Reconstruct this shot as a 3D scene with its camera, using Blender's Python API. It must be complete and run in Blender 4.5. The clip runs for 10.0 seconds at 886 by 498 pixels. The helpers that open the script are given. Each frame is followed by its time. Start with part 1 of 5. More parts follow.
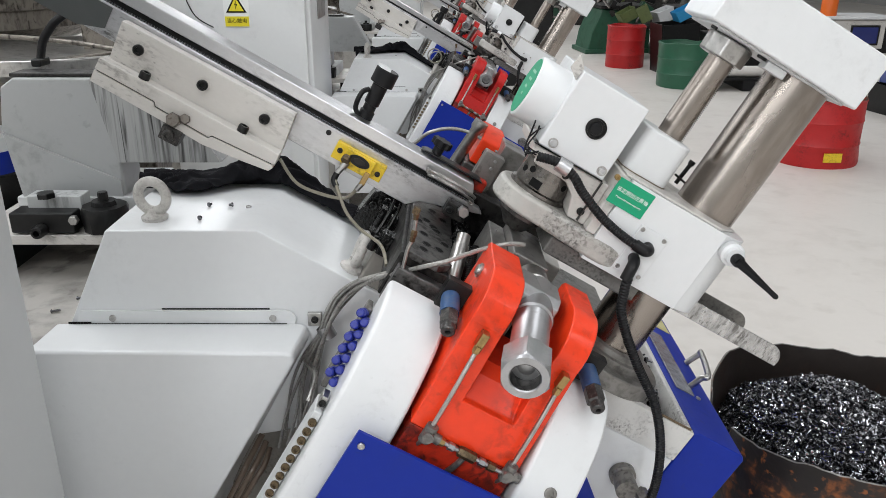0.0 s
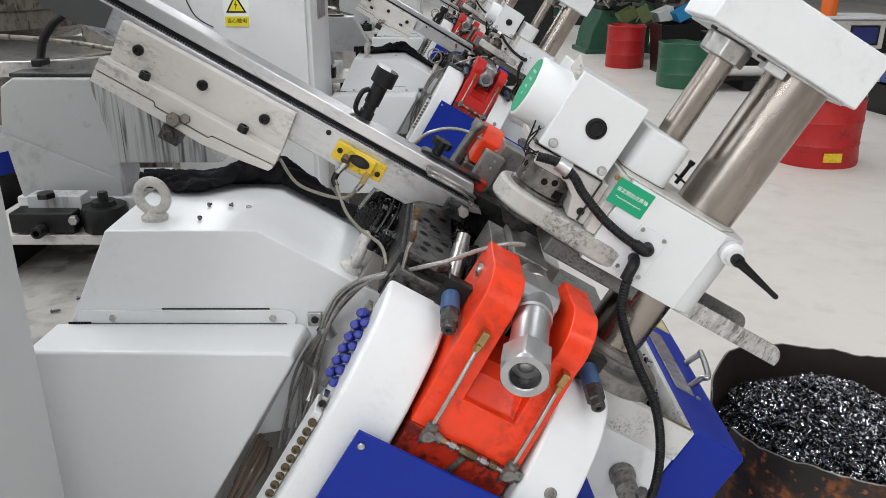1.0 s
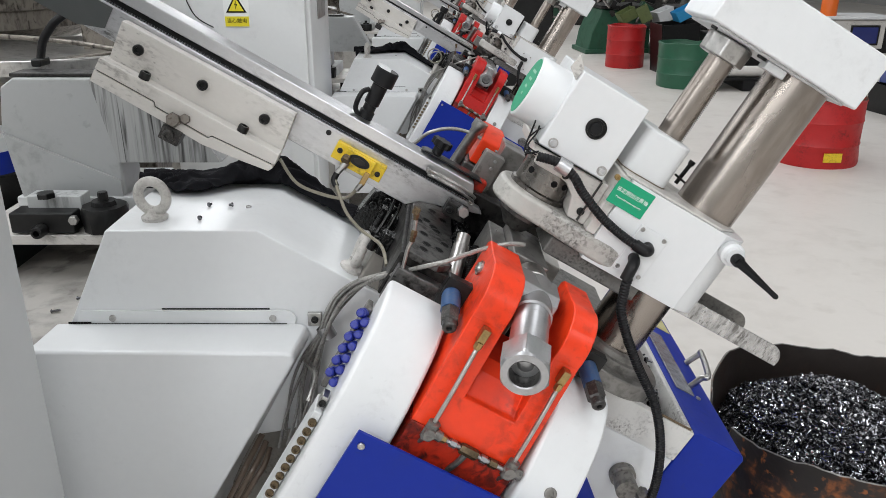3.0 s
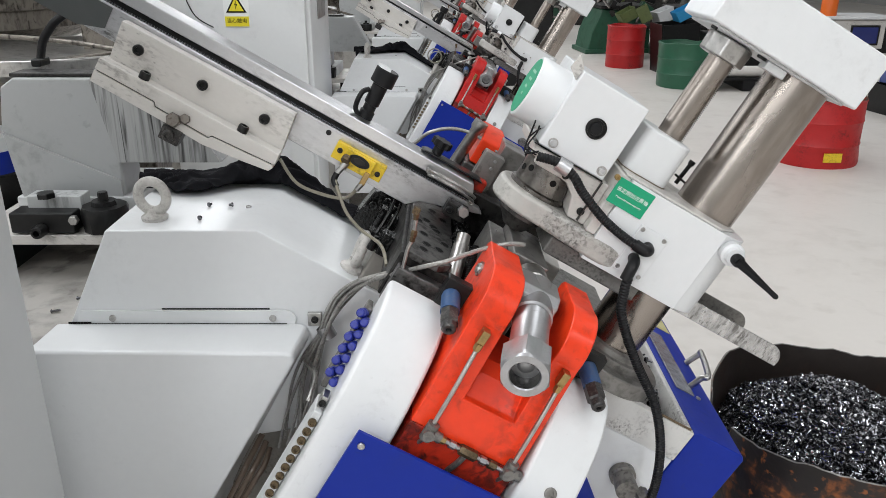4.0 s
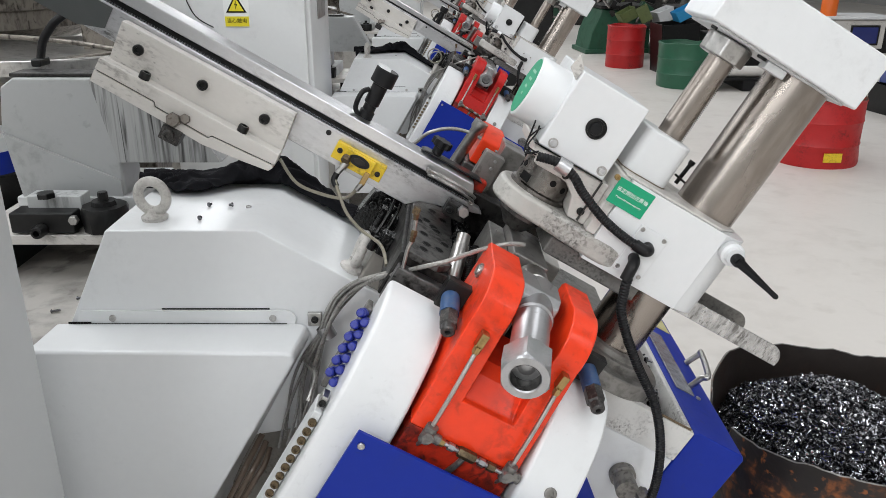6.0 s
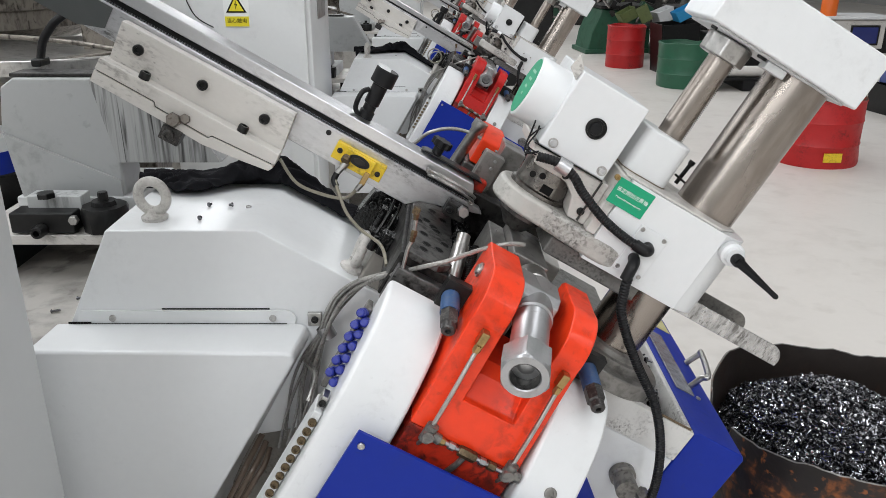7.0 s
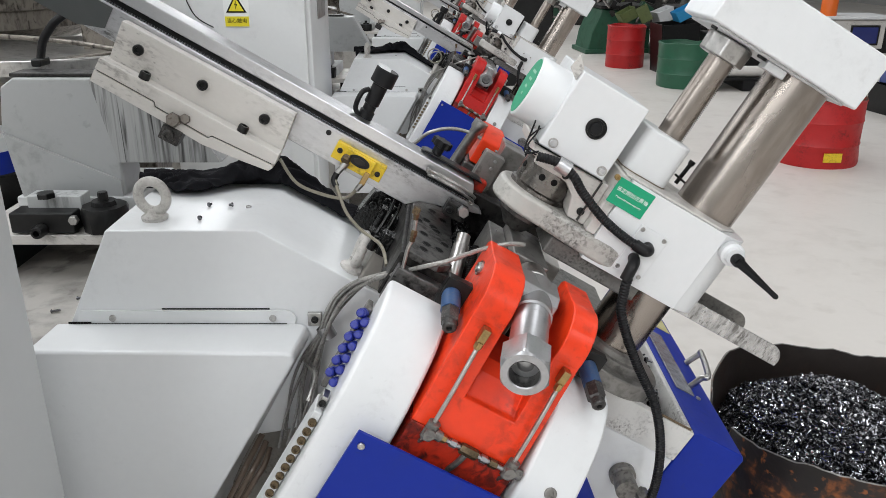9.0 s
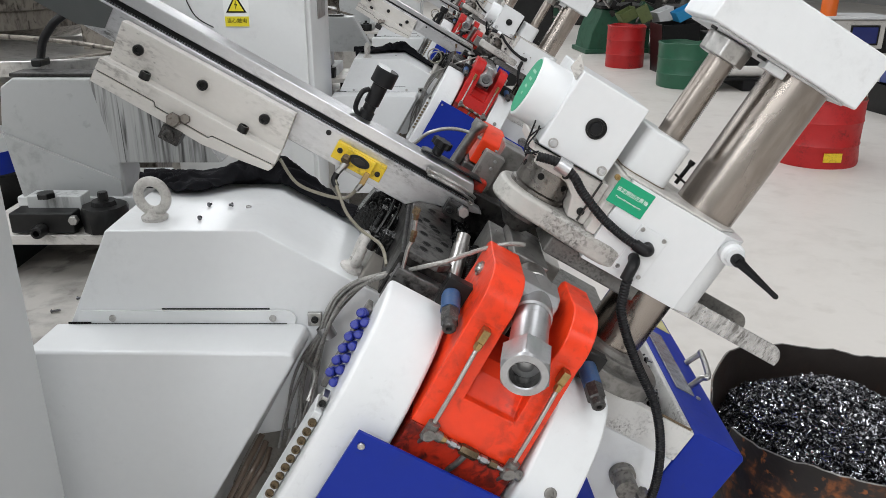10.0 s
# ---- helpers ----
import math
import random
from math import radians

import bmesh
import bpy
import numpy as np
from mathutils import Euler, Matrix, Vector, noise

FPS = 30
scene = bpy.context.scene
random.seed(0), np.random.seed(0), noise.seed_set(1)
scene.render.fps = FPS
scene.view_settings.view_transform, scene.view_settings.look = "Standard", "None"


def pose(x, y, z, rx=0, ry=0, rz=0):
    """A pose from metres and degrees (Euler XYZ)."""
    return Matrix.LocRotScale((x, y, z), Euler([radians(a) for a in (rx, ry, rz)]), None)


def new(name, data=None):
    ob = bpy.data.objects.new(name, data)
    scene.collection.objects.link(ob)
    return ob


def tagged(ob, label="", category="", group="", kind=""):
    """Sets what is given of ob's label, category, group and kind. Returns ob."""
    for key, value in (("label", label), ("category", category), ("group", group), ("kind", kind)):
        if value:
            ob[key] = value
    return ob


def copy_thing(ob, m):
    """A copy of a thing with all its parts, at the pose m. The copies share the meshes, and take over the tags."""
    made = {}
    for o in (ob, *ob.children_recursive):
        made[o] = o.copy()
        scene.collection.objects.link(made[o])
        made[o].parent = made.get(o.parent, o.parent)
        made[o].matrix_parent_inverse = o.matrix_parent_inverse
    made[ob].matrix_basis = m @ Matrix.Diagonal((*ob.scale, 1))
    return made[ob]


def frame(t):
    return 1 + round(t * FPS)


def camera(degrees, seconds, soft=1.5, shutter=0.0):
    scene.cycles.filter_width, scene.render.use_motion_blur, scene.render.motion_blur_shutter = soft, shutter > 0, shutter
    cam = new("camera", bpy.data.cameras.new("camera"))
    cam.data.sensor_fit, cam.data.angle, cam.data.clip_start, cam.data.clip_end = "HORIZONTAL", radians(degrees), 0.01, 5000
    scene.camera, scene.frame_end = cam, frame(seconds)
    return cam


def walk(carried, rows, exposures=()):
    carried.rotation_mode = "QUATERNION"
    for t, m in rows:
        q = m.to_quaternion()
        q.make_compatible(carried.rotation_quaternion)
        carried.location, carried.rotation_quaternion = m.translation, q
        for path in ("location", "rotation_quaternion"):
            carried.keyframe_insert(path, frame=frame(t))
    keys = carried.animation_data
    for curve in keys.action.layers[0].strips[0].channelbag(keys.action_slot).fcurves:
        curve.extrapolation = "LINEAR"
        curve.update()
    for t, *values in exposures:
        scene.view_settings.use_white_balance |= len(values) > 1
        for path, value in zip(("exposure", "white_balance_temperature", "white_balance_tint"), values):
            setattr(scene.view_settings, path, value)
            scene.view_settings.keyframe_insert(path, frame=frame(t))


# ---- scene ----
cam = camera(58.5, 10.0, soft=0.5)
EYE = pose(0.0, 0.0, 1.40, 69.04, 0, 0)
walk(cam, [(0.0, EYE), (10.0, EYE)])

# ---- light: a bright hall with rows of ceiling lights ----
world = bpy.data.worlds.new("world")
scene.world = world
world.use_nodes = True
wn = world.node_tree.nodes
sky = wn.new("ShaderNodeTexSky")
sky.sky_type, sky.sun_disc = "NISHITA", False
sky.sun_elevation, sky.sun_rotation = radians(45), radians(120)
world.node_tree.links.new(sky.outputs[0], wn["Background"].inputs[0])
wn["Background"].inputs[1].default_value = 0.1
scene.view_settings.exposure = 0.0
LAMP_WATTS = 113


def hall_lamp(x, y, share):
    data = bpy.data.lights.new("hall_lamp", "AREA")
    data.shape, data.size, data.size_y, data.energy = "RECTANGLE", 0.9, 5.0, LAMP_WATTS * share
    data.color = (0.935, 0.965, 1.0)
    new("hall_lamp", data).matrix_world = pose(x, y, 4.9)


for lx, across in ((-6.0, 1.0), (-2.0, 1.3), (2.0, 0.65), (6.0, 0.5)):
    for ly, along in ((-5.0, 2.1), (2.0, 0.9), (9.0, 0.9), (16.0, 1.0)):
        hall_lamp(lx, ly, across * along)


# ---- materials ----
def material(name, color, rough=0.5, metal=0.0, dirt=None, amount=0.0, scale=8.0, bump=0.0, grain=60.0,
             coat=0.0, vary=0.08, stretch=(1, 1, 1), lo=0.5, hi=0.75, by_object=0.0, lean=False, swirl=0.3, shine=0.5, broad=0.0):
    """A surface with fine grain, broad blotches of dirt and a little relief."""
    m = bpy.data.materials.new(name)
    m.use_nodes = True
    nt = m.node_tree
    n, l = nt.nodes, nt.links
    b = n["Principled BSDF"]
    co = n.new("ShaderNodeTexCoord")
    mp = n.new("ShaderNodeMapping")
    mp.inputs["Scale"].default_value = stretch
    if lean:
        mp.vector_type = "TEXTURE"
        mp.inputs["Rotation"].default_value = (0, radians(30), 0)
        mp.inputs["Scale"].default_value = [1 / s for s in stretch]
    l.new(co.outputs["Object"], mp.inputs[0])
    big = n.new("ShaderNodeTexNoise")
    big.inputs["Scale"].default_value, big.inputs["Detail"].default_value = scale, 8
    big.inputs["Roughness"].default_value, big.inputs["Distortion"].default_value = 0.68, swirl
    fine = n.new("ShaderNodeTexNoise")
    fine.inputs["Scale"].default_value, fine.inputs["Detail"].default_value = grain, 4
    l.new(mp.outputs[0], big.inputs[0])
    l.new(mp.outputs[0], fine.inputs[0])
    ramp = n.new("ShaderNodeValToRGB")
    ramp.color_ramp.elements[0].position, ramp.color_ramp.elements[1].position = lo, hi
    l.new(big.outputs[0], ramp.inputs[0])
    base = n.new("ShaderNodeMix")
    base.data_type = "RGBA"
    c = Vector(color)
    base.inputs[6].default_value = (*(c * (1 - vary)), 1)
    base.inputs[7].default_value = (*(c * (1 + vary)), 1)
    l.new(fine.outputs[0], base.inputs[0])
    out = base.outputs[2]
    if by_object:
        info = n.new("ShaderNodeObjectInfo")
        val = n.new("ShaderNodeMapRange")
        val.inputs[3].default_value, val.inputs[4].default_value = 1 - by_object, 1 + by_object
        l.new(info.outputs["Random"], val.inputs[0])
        hsv = n.new("ShaderNodeHueSaturation")
        l.new(val.outputs[0], hsv.inputs["Value"])
        l.new(out, hsv.inputs["Color"])
        out = hsv.outputs[0]
    if dirt:
        over = n.new("ShaderNodeMix")
        over.data_type = "RGBA"
        over.inputs[7].default_value = (*dirt, 1)
        f = n.new("ShaderNodeMath")
        f.operation = "MULTIPLY"
        f.inputs[1].default_value = amount
        speck = n.new("ShaderNodeTexNoise")
        speck.inputs["Scale"].default_value, speck.inputs["Detail"].default_value = scale * 5, 8
        speck.inputs["Distortion"].default_value = swirl
        l.new(mp.outputs[0], speck.inputs[0])
        spots = n.new("ShaderNodeMapRange")
        spots.inputs[1].default_value, spots.inputs[2].default_value = lo + 0.14, hi + 0.08
        l.new(speck.outputs[0], spots.inputs[0])
        fleck = n.new("ShaderNodeMapRange")
        fleck.inputs[1].default_value, fleck.inputs[2].default_value = 0.42, 0.58
        fleck.inputs[3].default_value, fleck.inputs[4].default_value = 0.12, 1.0
        l.new(speck.outputs[0], fleck.inputs[0])
        worn = n.new("ShaderNodeMath")
        worn.operation = "MULTIPLY"
        l.new(ramp.outputs[0], worn.inputs[0])
        l.new(fleck.outputs[0], worn.inputs[1])
        both = n.new("ShaderNodeMath")
        both.operation = "MAXIMUM"
        l.new(worn.outputs[0], both.inputs[0])
        l.new(spots.outputs[0], both.inputs[1])
        worn_out = both.outputs[0]
        if broad:
            wide = n.new("ShaderNodeTexNoise")
            wide.inputs["Scale"].default_value, wide.inputs["Detail"].default_value = broad, 3
            l.new(mp.outputs[0], wide.inputs[0])
            spread = n.new("ShaderNodeMapRange")
            spread.inputs[1].default_value, spread.inputs[2].default_value = 0.44, 0.64
            spread.inputs[3].default_value, spread.inputs[4].default_value = 0.06, 1.0
            l.new(wide.outputs[0], spread.inputs[0])
            patch = n.new("ShaderNodeMath")
            patch.operation = "MULTIPLY"
            l.new(worn_out, patch.inputs[0])
            l.new(spread.outputs[0], patch.inputs[1])
            worn_out = patch.outputs[0]
        l.new(worn_out, f.inputs[0])
        l.new(f.outputs[0], over.inputs[0])
        l.new(out, over.inputs[6])
        out = over.outputs[2]
        rr = n.new("ShaderNodeMapRange")
        rr.inputs[3].default_value, rr.inputs[4].default_value = rough, min(1, rough + 0.2 * amount)
        l.new(ramp.outputs[0], rr.inputs[0])
        l.new(rr.outputs[0], b.inputs["Roughness"])
    else:
        b.inputs["Roughness"].default_value = rough
    l.new(out, b.inputs["Base Color"])
    b.inputs["Metallic"].default_value = metal
    b.inputs["Specular IOR Level"].default_value = shine
    b.inputs["Coat Weight"].default_value = coat
    b.inputs["Coat Roughness"].default_value = 0.12
    if bump:
        bp = n.new("ShaderNodeBump")
        bp.inputs["Strength"].default_value, bp.inputs["Distance"].default_value = bump, 0.002
        l.new(fine.outputs[0], bp.inputs["Height"])
        l.new(bp.outputs[0], b.inputs["Normal"])
    return m


GRIME = (0.11, 0.095, 0.08)
OIL = (0.035, 0.032, 0.03)
WHITE = material("white_paint", (0.735, 0.745, 0.75), 0.34, dirt=GRIME, amount=0.24, scale=20, bump=0.04, coat=0.15, vary=0.025, lo=0.50, hi=0.80, broad=4)
WHITE_SMUDGED = material("smudged_white_paint", (0.615, 0.59, 0.555), 0.36, dirt=(0.06, 0.048, 0.038), amount=0.88, scale=30, bump=0.12, vary=0.07, lo=0.44, hi=0.70, lean=True, stretch=(0.6, 1, 1.3), swirl=0.2, broad=8)
WHITE_OILY = material("oily_white_paint", (0.46, 0.445, 0.415), 0.30, dirt=(0.035, 0.030, 0.026), amount=0.93, scale=38, bump=0.5, vary=0.16, lo=0.37, hi=0.68, swirl=0.5, broad=14)
NUT_STEEL = material("zinc_plated_steel", (0.44, 0.44, 0.45), 0.38, 1.0, dirt=(0.25, 0.24, 0.23), amount=0.5, scale=22, bump=0.04, grain=200, lo=0.5, hi=0.7)
DARK_LINING = material("dark_brown_drum_lining", (0.018, 0.013, 0.011), 0.5, 0.1, dirt=(0.07, 0.03, 0.014), amount=0.7, scale=7, bump=0.3, grain=50, vary=0.3)
OILY_GREY = material("oil_soaked_casting", (0.19, 0.185, 0.175), 0.3, 0.2, dirt=(0.015, 0.014, 0.012), amount=0.95, scale=50, bump=0.4, grain=80, vary=0.1, lo=0.38, hi=0.60, broad=12)
BED_CAST = material("grimed_bed_casting", (0.26, 0.245, 0.22), 0.38, dirt=(0.03, 0.026, 0.022), amount=0.85, scale=34, bump=0.3, vary=0.1, lo=0.40, hi=0.66, broad=9)
WHITE_STAINED = material("stained_white_base_paint", (0.64, 0.63, 0.605), 0.34, dirt=(0.05, 0.042, 0.035), amount=0.9, scale=45, bump=0.1, vary=0.05, lo=0.40, hi=0.64, swirl=0.1, broad=16)
FILM = material("crumpled_clear_film", (0.24, 0.25, 0.28), 0.12, 0.2, dirt=(0.06, 0.06, 0.065), amount=0.5, scale=14, bump=1.0, grain=40, vary=0.4, lo=0.42, hi=0.60)
FADED_LABEL = material("faded_yellow_label", (0.50, 0.46, 0.22), 0.5, dirt=(0.12, 0.11, 0.07), amount=0.6, scale=40)
GRIMY = material("grimy_feeder_steel", (0.20, 0.18, 0.155), 0.36, 0.6, dirt=(0.022, 0.018, 0.014), amount=0.92, scale=9, bump=0.2, lo=0.40, hi=0.60, stretch=(1.5, 1.5, 0.7), swirl=0.8)
DARK_GREY = material("dark_grey_paint", (0.065, 0.07, 0.07), 0.5, dirt=(0.02, 0.05, 0.035), amount=0.6, scale=5, bump=0.04)
BROWN_HOSE = material("brown_oily_hose", (0.13, 0.095, 0.07), 0.3, dirt=(0.04, 0.03, 0.025), amount=0.6, scale=20)
# worn white paint; its lowered tone puts the table's shade into the colour
SHADED_TABLE_PAINT = material("worn_shaded_table_paint", (0.44, 0.42, 0.39), 0.38, dirt=(0.05, 0.042, 0.035), amount=0.85, scale=3.5, bump=0.05, vary=0.03, lo=0.42, hi=0.70)
PLATE_STEEL = material("oiled_plate_steel", (0.155, 0.15, 0.145), 0.42, 0.9, dirt=(0.015, 0.014, 0.013), amount=0.9, scale=18, bump=0.15, grain=120, lo=0.44, hi=0.62)
OIL_BLACK = material("oil_wet_black", (0.010, 0.010, 0.010), 0.10, 0.2, vary=0.3, grain=170, bump=0.9)
OLD_BRASS = material("tarnished_brass", (0.17, 0.125, 0.075), 0.45, 0.9, dirt=(0.05, 0.04, 0.03), amount=0.7, scale=50, lo=0.4, hi=0.6)
OIL_STREAKS = material("black_oil_runs_on_grey", (0.42, 0.425, 0.42), 0.3, dirt=(0.012, 0.011, 0.010), amount=0.95, scale=8, stretch=(2.8, 2.8, 0.10), bump=0.05, lo=0.41, hi=0.62, swirl=0.6)
OLIVE = material("olive_plastic", (0.10, 0.13, 0.04), 0.5, dirt=(0.03, 0.03, 0.02), amount=0.6, scale=9)
CABINET_PAINT = material("pale_grey_cabinet_paint", (0.72, 0.73, 0.73), 0.42, dirt=GRIME, amount=0.3, scale=3, bump=0.02, vary=0.02, lo=0.52, hi=0.82)
TRAY_STEEL = material("scratched_wet_tray_steel", (0.55, 0.55, 0.55), 0.24, 1.0, dirt=(0.10, 0.09, 0.08), amount=0.75, scale=60, bump=1.0, grain=150, vary=0.55, lo=0.44, hi=0.60, lean=True, stretch=(1, 1, 0.4))
HOLDER_STEEL = material("dull_holder_steel", (0.30, 0.29, 0.275), 0.36, 0.7, dirt=(0.05, 0.045, 0.04), amount=0.7, scale=14, bump=0.06, grain=140, lo=0.46, hi=0.68)
RED_GRIMED = material("grimed_red_enamel", (0.50, 0.028, 0.010), 0.34, dirt=(0.025, 0.008, 0.006), amount=0.92, scale=13, bump=0.15, grain=70, vary=0.1, lo=0.34, hi=0.62, lean=True, stretch=(1, 1, 0.8), swirl=0.8, shine=0.4)
STAND_PAINT = material("dulled_grey_stand_paint", (0.42, 0.43, 0.43), 0.42, dirt=(0.08, 0.075, 0.07), amount=0.5, scale=7, bump=0.04, vary=0.03, lo=0.5, hi=0.75)
LABEL_BAR = material("pale_green_print", (0.32, 0.55, 0.42), 0.5)
CASTING = material("scuffed_cast_paint", (0.55, 0.53, 0.50), 0.42, dirt=(0.11, 0.09, 0.07), amount=0.6, scale=45, bump=0.5, grain=140, vary=0.12, lo=0.44, hi=0.70)
GREY_PAINT = material("light_grey_paint", (0.60, 0.61, 0.61), 0.4, dirt=GRIME, amount=0.35, scale=4, bump=0.03, vary=0.02, lo=0.50, hi=0.80)
STREAKED = material("oil_streaked_grey_paint", (0.50, 0.51, 0.505), 0.36, dirt=OIL, amount=0.9, scale=6, stretch=(3.0, 3.0, 0.35), bump=0.05, vary=0.03, lo=0.48, hi=0.66)
RED = material("orange_red_enamel", (0.82, 0.048, 0.010), 0.3, dirt=(0.10, 0.012, 0.006), amount=0.85, scale=14, bump=0.08, coat=0.15, vary=0.07, lo=0.42, hi=0.70, shine=0.35, broad=9)
RED_OLD = material("dull_crimson_enamel", (0.50, 0.012, 0.010), 0.34, dirt=(0.06, 0.008, 0.006), amount=0.7, scale=9, bump=0.06, vary=0.06, lo=0.52, hi=0.74, shine=0.35)
# cabinet paint darkened, so the near cabinet's side carries its shade in the colour
SHADED_CABINET = material("shaded_cabinet_paint", (0.50, 0.51, 0.51), 0.42, dirt=GRIME, amount=0.3, scale=6, bump=0.02, vary=0.02, lo=0.58, hi=0.84, broad=2)
BLUE = material("blue_enamel", (0.006, 0.024, 0.27), 0.42, dirt=(0.02, 0.03, 0.10), amount=0.4, scale=9, bump=0.03, vary=0.06, shine=0.2)
STEEL = material("machined_steel", (0.46, 0.45, 0.435), 0.3, 1.0, dirt=(0.07, 0.06, 0.052), amount=0.65, scale=16, bump=0.05, grain=220, lo=0.48, hi=0.70)
POLISHED = material("ground_steel_column", (0.33, 0.295, 0.265), 0.24, 1.0, dirt=(0.12, 0.09, 0.07), amount=0.45, scale=9, bump=0.015, grain=240, lean=True, stretch=(1, 1, 0.25), lo=0.42, hi=0.70)
RAIL_STEEL = material("bright_rail_steel", (0.60, 0.60, 0.61), 0.33, 1.0, dirt=(0.09, 0.085, 0.08), amount=0.85, scale=34, bump=0.05, grain=160, lean=True, stretch=(0.6, 1, 1.3), lo=0.43, hi=0.63, swirl=0.3, broad=12)
RAIL_BAR = material("clean_rail_bar_steel", (0.62, 0.62, 0.63), 0.30, 1.0, dirt=(0.16, 0.155, 0.15), amount=0.7, scale=30, bump=0.03, grain=180, lean=True, stretch=(0.6, 1, 1.4), lo=0.47, hi=0.68, broad=6)
DARK_STEEL = material("oily_dark_steel", (0.05, 0.048, 0.046), 0.34, 0.7, dirt=(0.008, 0.008, 0.008), amount=0.95, scale=22, bump=0.3, grain=90, lo=0.38, hi=0.60)
BLACK = material("black_rubber", (0.010, 0.010, 0.011), 0.4, dirt=(0.03, 0.028, 0.026), amount=0.35, scale=25, bump=0.1, vary=0.2, shine=0.22)
BLACK_STEEL = material("black_oxide_steel", (0.013, 0.013, 0.013), 0.32, 0.3, dirt=(0.04, 0.037, 0.033), amount=0.5, scale=30, bump=0.05, vary=0.2, shine=0.35)
BRASS = material("brass", (0.40, 0.275, 0.12), 0.35, 1.0, dirt=(0.10, 0.07, 0.04), amount=0.6, scale=40, bump=0.05)
GALV = material("grimy_cast_fitting", (0.25, 0.24, 0.225), 0.42, 0.8, dirt=OIL, amount=0.6, scale=26, bump=0.15, grain=200, lo=0.42, hi=0.62)
YELLOW = material("yellow_paint", (0.72, 0.50, 0.02), 0.4, dirt=(0.10, 0.075, 0.03), amount=0.8, scale=45, bump=0.08, lo=0.48, hi=0.68)
GREEN = material("green_sticker", (0.0, 0.33, 0.16), 0.4, vary=0.03)
WHITE_INK = material("white_ink", (0.82, 0.83, 0.82), 0.5, vary=0.02)
SIGN_YELLOW = material("yellow_sign_print", (0.78, 0.66, 0.03), 0.4, vary=0.02)
# black of printed ink, also painted in for the shade of holes and gaps
INK_AND_SHADE_BLACK = material("black_for_ink_and_shade", (0.012, 0.012, 0.012), 0.6, shine=0.05)
WORN_BLACK = material("worn_black_oxide", (0.045, 0.043, 0.042), 0.4, 0.5, dirt=(0.14, 0.13, 0.12), amount=0.8, scale=60, bump=0.08, vary=0.2, lo=0.44, hi=0.62)
BLUE_WORN = material("scuffed_blue_sleeve", (0.025, 0.075, 0.19), 0.45, dirt=(0.09, 0.11, 0.15), amount=0.7, scale=50, bump=0.08, vary=0.2, lo=0.44, hi=0.66)
CAP_BLUE = material("deep_blue_cap_plastic", (0.012, 0.022, 0.24), 0.34, dirt=(0.02, 0.02, 0.05), amount=0.6, scale=50, bump=0.05, vary=0.15)
OLD_STEEL = material("browned_old_steel", (0.19, 0.17, 0.15), 0.4, 0.8, dirt=(0.07, 0.055, 0.045), amount=0.8, scale=40, bump=0.1, grain=150, lo=0.44, hi=0.62)
CHUCK_STEEL = material("oily_turned_steel", (0.22, 0.205, 0.19), 0.24, 1.0, dirt=(0.05, 0.042, 0.036), amount=0.8, scale=16, bump=0.04, grain=200, lo=0.42, hi=0.66)
OLD_GREASE = material("old_brown_grease", (0.16, 0.11, 0.06), 0.4, dirt=(0.04, 0.03, 0.02), amount=0.8, scale=60, bump=0.3, lo=0.4, hi=0.6)
CLOTH = material("black_cloth", (0.009, 0.009, 0.011), 0.85, bump=0.4, grain=500, vary=0.3, shine=0.12)
FLOOR = material("pale_concrete", (0.65, 0.615, 0.575), 0.42, dirt=(0.42, 0.38, 0.34), amount=0.45, scale=1.3, bump=0.03, grain=25, vary=0.03, lo=0.45, hi=0.7)
WALL = material("plain_wall_paint", (0.42, 0.42, 0.41), 0.7, dirt=(0.3, 0.29, 0.27), amount=0.3, scale=0.6)
RUST = material("rusted_black_steel", (0.014, 0.011, 0.010), 0.42, 0.15, dirt=(0.27, 0.085, 0.022), amount=0.95, scale=9, bump=0.6, grain=45, vary=0.3, lo=0.47, hi=0.60)
SCREW = material("black_zinc_screws", (0.15, 0.15, 0.16), 0.18, 1.0, vary=0.4, grain=90)
CABLE = material("grey_cable", (0.38, 0.37, 0.35), 0.28, 0.5, dirt=(0.08, 0.07, 0.06), amount=0.5, scale=45, bump=0.1, lo=0.42, hi=0.62)
CLEAR_HOSE = material("yellowed_clear_hose", (0.24, 0.22, 0.17), 0.25, dirt=(0.08, 0.07, 0.055), amount=0.5, scale=20)
DRUM_RED = material("red_drum_paint", (0.42, 0.009, 0.010), 0.45, dirt=(0.05, 0.010, 0.009), amount=0.85, scale=14, bump=0.08, grain=30, lo=0.46, hi=0.66, broad=4)
DRUM_GREEN = material("green_drum_paint", (0.022, 0.11, 0.06), 0.4, dirt=(0.02, 0.04, 0.03), amount=0.5, scale=8, bump=0.06)
MACHINE_GREEN = material("old_green_machine_paint", (0.022, 0.088, 0.050), 0.45, dirt=(0.02, 0.03, 0.02), amount=0.7, scale=6, bump=0.05)


